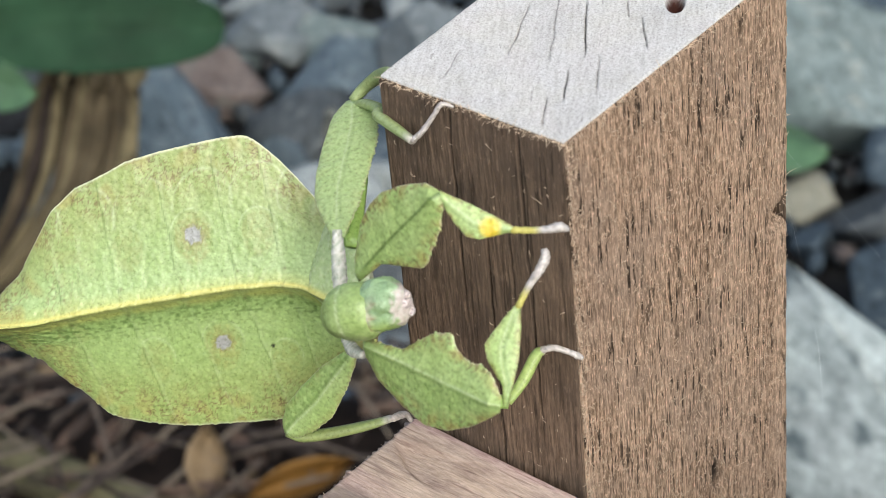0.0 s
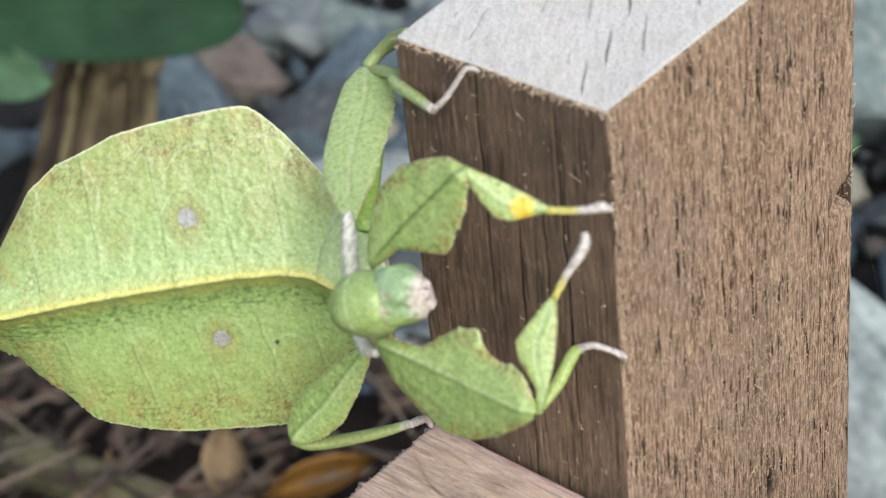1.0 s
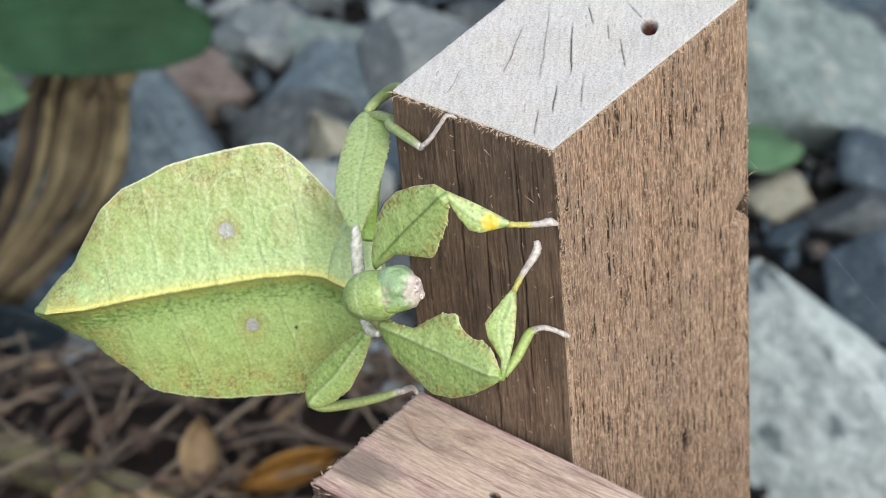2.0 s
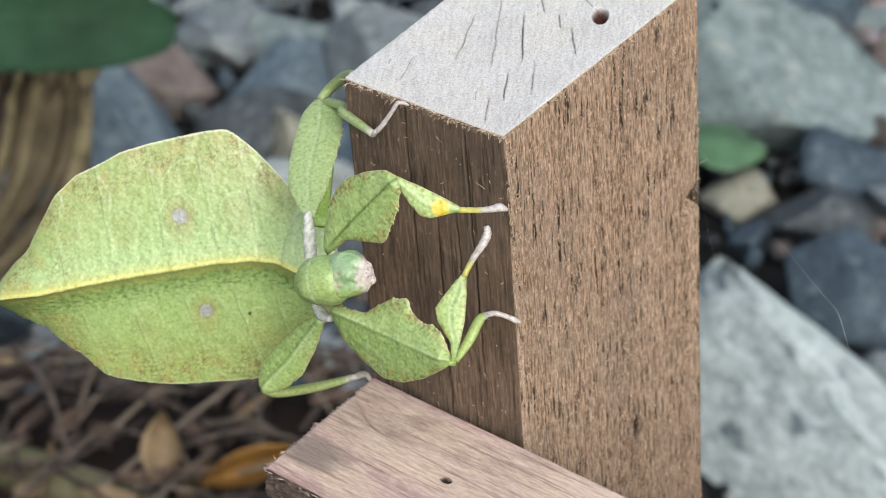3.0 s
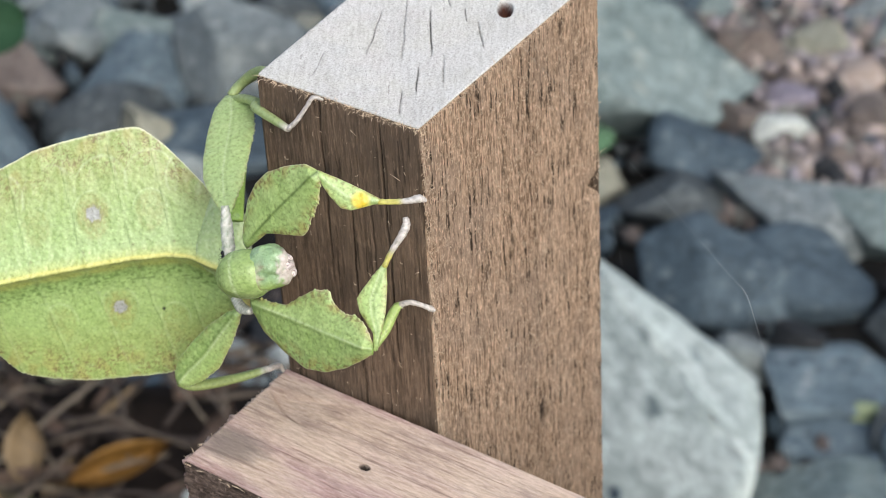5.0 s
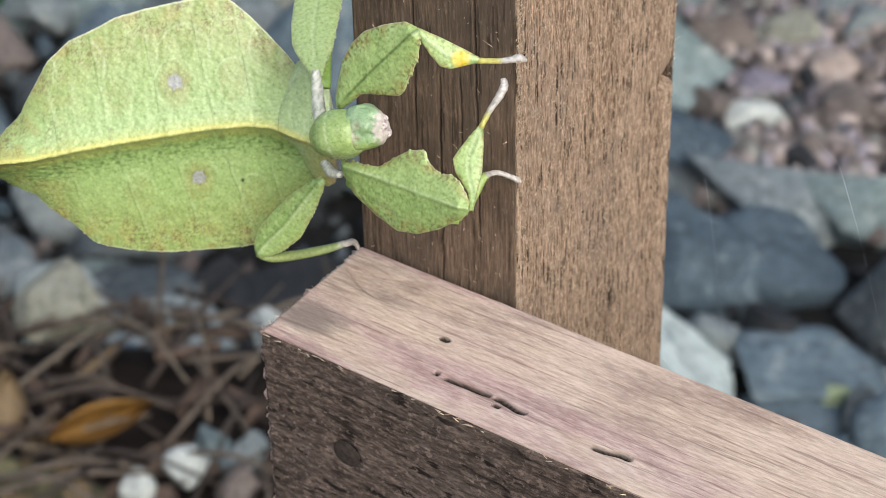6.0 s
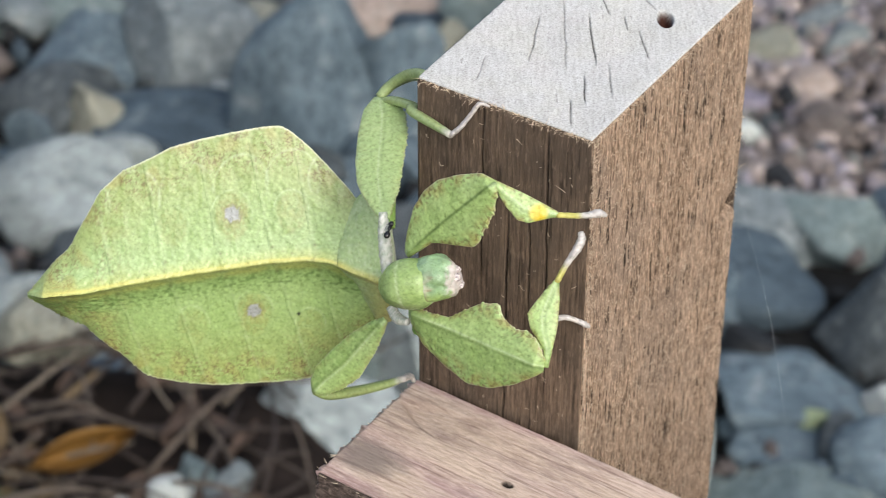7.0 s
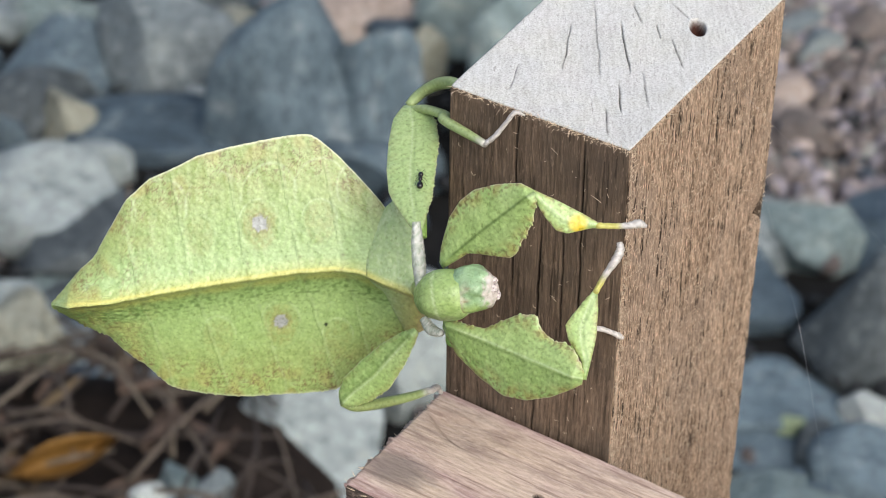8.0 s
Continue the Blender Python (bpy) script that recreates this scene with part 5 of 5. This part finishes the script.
def pebbles(name, count, where, tone_names, label, size):
    rnd = random.Random(77)
    verts, faces, slots = [], [], []
    ico = bmesh.new()
    bmesh.ops.create_icosphere(ico, subdivisions=1, radius=1.0)
    ico.verts.ensure_lookup_table()
    shape = [v.co.copy() for v in ico.verts]
    tri = [tuple(v.index for v in f.verts) for f in ico.faces]
    ico.free()
    for _ in range(count):
        x, y = where(rnd)
        r = rnd.uniform(*size)
        m = pose(x, y, terrain(x, y) + r * 0.2, rnd.uniform(0, 360), rnd.uniform(0, 360), rnd.uniform(0, 360)) @ Matrix.Diagonal((r, r * rnd.uniform(0.6, 1), r * rnd.uniform(0.4, 0.8), 1))
        base, s = len(verts), rnd.randrange(len(tone_names))
        verts += [m @ (p * (1 + 0.2 * rnd.uniform(-1, 1))) for p in shape]
        faces += [tuple(base + k for k in f) for f in tri]
        slots += [s] * len(tri)
    tagged(raw_object(name, verts, faces, [STONE[t] for t in tone_names], slots=slots), label, "gravel", kind="stuff")


def gravel_place(rnd):
    away, side = rnd.uniform(1.35, 3.4), rnd.uniform(-1.4, 1.2)
    return -0.54 * away + 0.84 * side, 0.84 * away + 0.54 * side


# gravel tones kept near black as painted gap shade
pebbles("gravel", 2200, gravel_place, ["black", "dark", "black", "umber", "navy", "black"], "mixed dark grey and brown gravel, darkened as shaded gaps between stones", (0.008, 0.026))


def outer_place(rnd):
    while True:
        away, side = rnd.gauss(2.6, 1.3), rnd.gauss(0.0, 1.7)
        x, y = -0.54 * away + 0.84 * side, 0.84 * away + 0.54 * side
        if not (1.2 < away < 3.5 and -1.4 < side < 1.2) and terrain(x, y) < 0.03 and away > 1.3:
            return x, y


def fan_place(rnd):
    while True:
        away, side = rnd.uniform(1.88, 3.6), rnd.uniform(0.15, 1.5)
        if side > 0.28 + 0.14 * noise3(away * 3, 0.0, 5.0) and away > 1.95 + 0.10 * noise3(side * 4, 2.0, 5.0):
            return -0.54 * away + 0.84 * side, 0.84 * away + 0.54 * side


pebbles("gravel", 9500, fan_place, ["mauve", "rosy", "brown", "umber", "mauve", "rosy", "drab", "brown"], "dull violet, pink and brown gravel fan above the creek bed", (0.007, 0.022))


pebbles("loose_stone", 1500, outer_place, ["gray", "blue", "navy", "dark", "teal", "brown"], "loose grey and bluish stones along the creek bed", (0.02, 0.10))


# ---- litter on the bank ----
def dead_leaf(x, y, z, length, width, turn, tip, material, label, curl=0.35, seed=0, pitch=0.0):
    rnd = random.Random(seed)
    verts, faces = [], []
    nu, nw = 22, 9
    for layer in (0.0004, -0.0004):
        for i in range(nu):
            t = i / (nu - 1)
            half = width / 2 * math.sin(math.pi * min(1, t * 1.02 + 0.01)) ** 0.8
            for j in range(nw):
                w = 2 * j / (nw - 1) - 1
                zz = curl * width * w * w + curl * length * 0.4 * (t - 0.5) ** 2 + 0.10 * width * noise3(t * 5, w * 2, seed) + 0.05 * width * noise3(t * 13, w * 5, seed)
                verts.append((length * (t - 0.5), half * w * (1 - 0.15 * curl), zz + layer))
    N = nu * nw
    for i in range(nu - 1):
        for j in range(nw - 1):
            k = i * nw + j
            faces.append((k, k + nw, k + nw + 1, k + 1))
            faces.append((N + k, N + k + 1, N + k + nw + 1, N + k + nw))
    for i in range(nu - 1):
        for k in (i * nw, i * nw + nw - 1):
            faces.append((k, k + nw, N + k + nw, N + k))
    ob = raw_object("dead_leaf", verts, faces, material)
    ob.matrix_world = pose(x, y, z, tip, pitch, turn)
    tagged(ob, label, "leaf", "dead leaves on the bank")


dead_leaf(-0.739, 0.598, 0.480, 0.084, 0.032, 63, 48, leaf_orange, "curled orange-brown dead leaf lying on twigs", 1.0, 1)
dead_leaf(-0.797, 0.574, 0.490, 0.056, 0.034, 123, 0, leaf_tan, "tan folded dead leaf standing in the litter", 0.5, 3, -45)
dead_leaf(-0.780, 0.560, 0.476, 0.085, 0.016, 40, 15, leaf_brown, "long brown dead leaf lying across the litter", 0.6, 4)
litter_rnd = random.Random(5)
for i in range(120):
    away, side = litter_rnd.uniform(0.78, 1.25), litter_rnd.uniform(-0.75, -0.12)
    x, y = -0.54 * away + 0.84 * side, 0.84 * away + 0.54 * side
    dead_leaf(x, y, terrain(x, y) + litter_rnd.uniform(0.002, 0.02), litter_rnd.uniform(0.025, 0.06), litter_rnd.uniform(0.008, 0.022), litter_rnd.uniform(0, 360), litter_rnd.uniform(-25, 25),
              litter_rnd.choice([leaf_brown, leaf_brown, leaf_brown, leaf_brown, leaf_tan]) if litter_rnd.random() < 0.97 else leaf_orange, "brown withered leaf in the damp litter", litter_rnd.uniform(0.1, 0.5), 10 + i)


def twig(points, r, label="grey-brown twig lying on the litter", bark=twig_wood):
    n = 16
    v, f = tube_data([Vector(p) for p in spline(points, n)], [r * (1 - 0.5 * k / n) for k in range(n)], 8)
    tagged(raw_object("twig", v, f, bark), label, "twig", "twigs on the bank")


for i in range(190):
    away, side = litter_rnd.uniform(0.8, 1.2), litter_rnd.uniform(-0.7, -0.1)
    x, y = -0.54 * away + 0.84 * side, 0.84 * away + 0.54 * side
    w, ln = litter_rnd.gauss(0.9, 0.9), litter_rnd.uniform(0.05, 0.18)
    z = terrain(x, y) + 0.012
    dx, dy = ln * math.cos(w) / 2, ln * math.sin(w) / 2
    twig([(x - dx, y - dy, z), (x + 0.01, y, z + litter_rnd.uniform(0.005, 0.03)), (x + dx, y + dy, z + litter_rnd.uniform(-0.005, 0.02))], litter_rnd.uniform(0.001, 0.0032), bark=litter_rnd.choice((twig_wood, twig_wood, twig_wood, pale_straw, dark_stem, dark_stem, dark_stem)))


twig([(-0.98, 0.515, 0.455), (-0.853, 0.532, 0.455), (-0.737, 0.552, 0.452), (-0.62, 0.57, 0.44)], 0.021, "thick greenish-tan fallen branch on the bank", mossy_bark)
twig([(-0.80, 0.74, 0.44), (-0.775, 0.735, 0.54), (-0.765, 0.735, 0.64)], 0.0022, "thin upright dry stalk rising from the bank")

# ---- green plants by the bed ----
def big_leaf(parent, base, direction, length, width, material, droop=0.35, seed=0):
    verts, faces = [], []
    d = Vector(direction).normalized()
    s = d.cross(Vector((0, 0, 1))).normalized()
    nu, nw = 24, 11
    for layer in (0.0006, -0.0006):
        for i in range(nu):
            t = i / (nu - 1)
            half = width / 2 * math.sin(math.pi * (0.04 + 0.95 * t)) ** 0.75
            for j in range(nw):
                w = 2 * j / (nw - 1) - 1
                p = Vector(base) + d * length * t + s * half * w + Vector((0, 0, -droop * length * t * t - 0.12 * width * abs(w) + 0.02 * width * noise3(t * 6, w * 3, seed) + layer))
                verts.append(p)
    N = nu * nw
    for i in range(nu - 1):
        for j in range(nw - 1):
            k = i * nw + j
            faces.append((k, k + nw, k + nw + 1, k + 1))
            faces.append((N + k, N + k + 1, N + k + nw + 1, N + k + nw))
        for k in (i * nw, i * nw + nw - 1):
            faces.append((k, k + nw, N + k + nw, N + k))
    raw_object("leaf", verts, faces, material, parent)


def blade(parent, base, d, s, length, width, material, blunt=0.4, seed=0, sag=0.06):
    """A broad leathery leaf along d, its width along s, folded a little along its midrib."""
    d, s = Vector(d).normalized(), Vector(s).normalized()
    n = d.cross(s).normalized()
    verts, faces = [], []
    nu, nw = 36, 17
    for layer in (0.0006, -0.0006):
        for i in range(nu):
            t = i / (nu - 1)
            half = width / 2 * math.sin(math.pi * (0.02 + 0.97 * t)) ** blunt
            for j in range(nw):
                w = 2 * j / (nw - 1) - 1
                side = half * w * (1 + 0.05 * noise3(t * 7, w * 2, seed))
                lift = 0.10 * width * abs(w) - sag * length * t * t + 0.015 * width * math.cos(28 * t - 3 * abs(w)) + 0.02 * width * noise3(t * 6, w * 3, seed) + layer
                verts.append(Vector(base) + d * length * t + s * side + n * lift)
    N = nu * nw
    for i in range(nu - 1):
        for j in range(nw - 1):
            k = i * nw + j
            faces.append((k, k + nw, k + nw + 1, k + 1))
            faces.append((N + k, N + k + 1, N + k + nw + 1, N + k + nw))
        for k in (i * nw, i * nw + nw - 1):
            faces.append((k, k + nw, N + k + nw, N + k))
    raw_object("leaf", verts, faces, material, parent)


SHEATH_TOP, SHEATH_FOOT = (-1.356, 0.976, 0.473), (-1.531, 0.900, 0.165)
LEAVES = [
    ((-1.423, 0.890, 0.535), (0.209, 0.138, 0.000), (-0.290, 0.478, 0.829), 0.250, 0.083, leaf_green, 0.3),
    ((-1.478, 0.902, 0.566), (0.223, 0.135, -0.018), (-0.290, 0.478, 0.829), 0.262, 0.11, leaf_green, 0.45),
    ((-1.490, 0.862, 0.498), (0.151, 0.021, -0.001), (-0.290, 0.478, 0.829), 0.153, 0.06, leaf_mid, 0.5),
]


def build_shrub():
    shrub = new("shrub")
    tagged(shrub, "broad dark green leaves over a bundle of dry straw-coloured sheaths", "plant")
    rnd = random.Random(12)
    right, up = Vector((0.84, 0.54, 0.0)), Vector((-0.30, 0.46, 0.83))
    head = Vector(SHEATH_TOP)
    for i in range(26):
        k = i / 25 - 0.5
        top = head + right * 0.095 * k + up * rnd.uniform(-0.01, 0.02)
        low = Vector(SHEATH_FOOT) + right * (0.075 * k + rnd.uniform(-0.02, 0.02))
        mid = (top + low) / 2 + right * (0.035 + 0.03 * k)
        r = rnd.uniform(0.006, 0.013)
        v, f = tube_data([Vector(p) for p in spline([top + up * 0.05 + right * 0.02, top, mid, low], 16)], list(np.linspace(r, 0.7 * r, 16)), 8, 0.5)
        raw_object("sheath", v, f, rnd.choice((dry_sheath, dry_sheath, pale_sheath, dark_stem)), shrub)
    for base, d, s, ln, wd, mat, blunt in LEAVES:
        blade(shrub, base, d, s, ln, wd, mat, blunt, round(ln * 100))


build_shrub()
sprig = new("seedling")
tagged(sprig, "small mid-green leaves growing between the stones", "plant")
big_leaf(sprig, (-1.085, 1.752, 0.080), (0.86, 0.50, 0.0), 0.105, 0.115, leaf_mid, 0.12, 3)
big_leaf(sprig, (-1.10, 1.78, 0.07), (0.5, 0.8, -0.1), 0.07, 0.06, leaf_mid, 0.3, 5)
v_, f_ = tube_data([Vector(p) for p in spline([(-1.11, 1.79, -0.01), (-1.105, 1.77, 0.04), (-1.085, 1.752, 0.080)], 8)], [0.003] * 8, 8)
raw_object("stem", v_, f_, leaf_mid, sprig)


# ---- movement ----
FEMUR_A, FEMUR_B = Vector((-0.0315, -0.0186, TOP - 0.0174)), Vector((-0.0505, 0.0067, TOP - 0.0106))
FEMUR_N = Vector((0.02, -0.244, 0.97))


def on_leg(along, across, out, heading=0.0):
    """A pose on the upright thigh: mm along it, across it and out from its plate."""
    u = (FEMUR_B - FEMUR_A).normalized()
    n = (FEMUR_N - u * FEMUR_N.dot(u)).normalized()
    v = n.cross(u)
    p = FEMUR_A + (u * along + v * across + n * out) * MM
    x = u * math.cos(radians(heading)) + v * math.sin(radians(heading))
    y = n.cross(x)
    m = Matrix((x, y, n)).transposed().to_4x4()
    m.translation = p
    return m


def motions():
    walk(ant, [(0.0, on_leg(-9.0, 1.6, -7.0)), (4.4, on_leg(-8.5, 1.6, -6.8)), (5.0, on_leg(-7.6, 2.2, -4.8)), (5.3, on_leg(-6.8, 1.6, -3.2)), (5.5, on_leg(-6.4, 1.1, -2.9)), (5.7, on_leg(-5.0, 2.4, -4.4)),
               (6.0, on_leg(-4.4, 1.8, -5.6)), (6.5, on_leg(-3.4, 1.8, -5.0)), (6.6, on_leg(-3.2, 2.3, -2.4)), (6.7, on_leg(-3.3, 0.5, -0.4)), (6.9, on_leg(-3.4, 0.6, -0.4, -10)), (7.1, on_leg(-2.0, -1.7, 0.4, -25)),
               (7.2, on_leg(0.2, -2.2, 1.0, -5)), (7.3, on_leg(1.2, -1.9, 0.9, 12)), (7.4, on_leg(2.3, -1.3, 0.7, 18)), (7.5, on_leg(3.3, -0.1, 0.65, 12)), (7.6, on_leg(4.5, -0.1, 0.65, 0)), (7.7, on_leg(5.0, -0.2, 0.65, -4)),
               (7.8, on_leg(6.4, -0.7, 0.65, -8)), (8.0, on_leg(11.1, -0.9, 0.65, -8))])


motions()
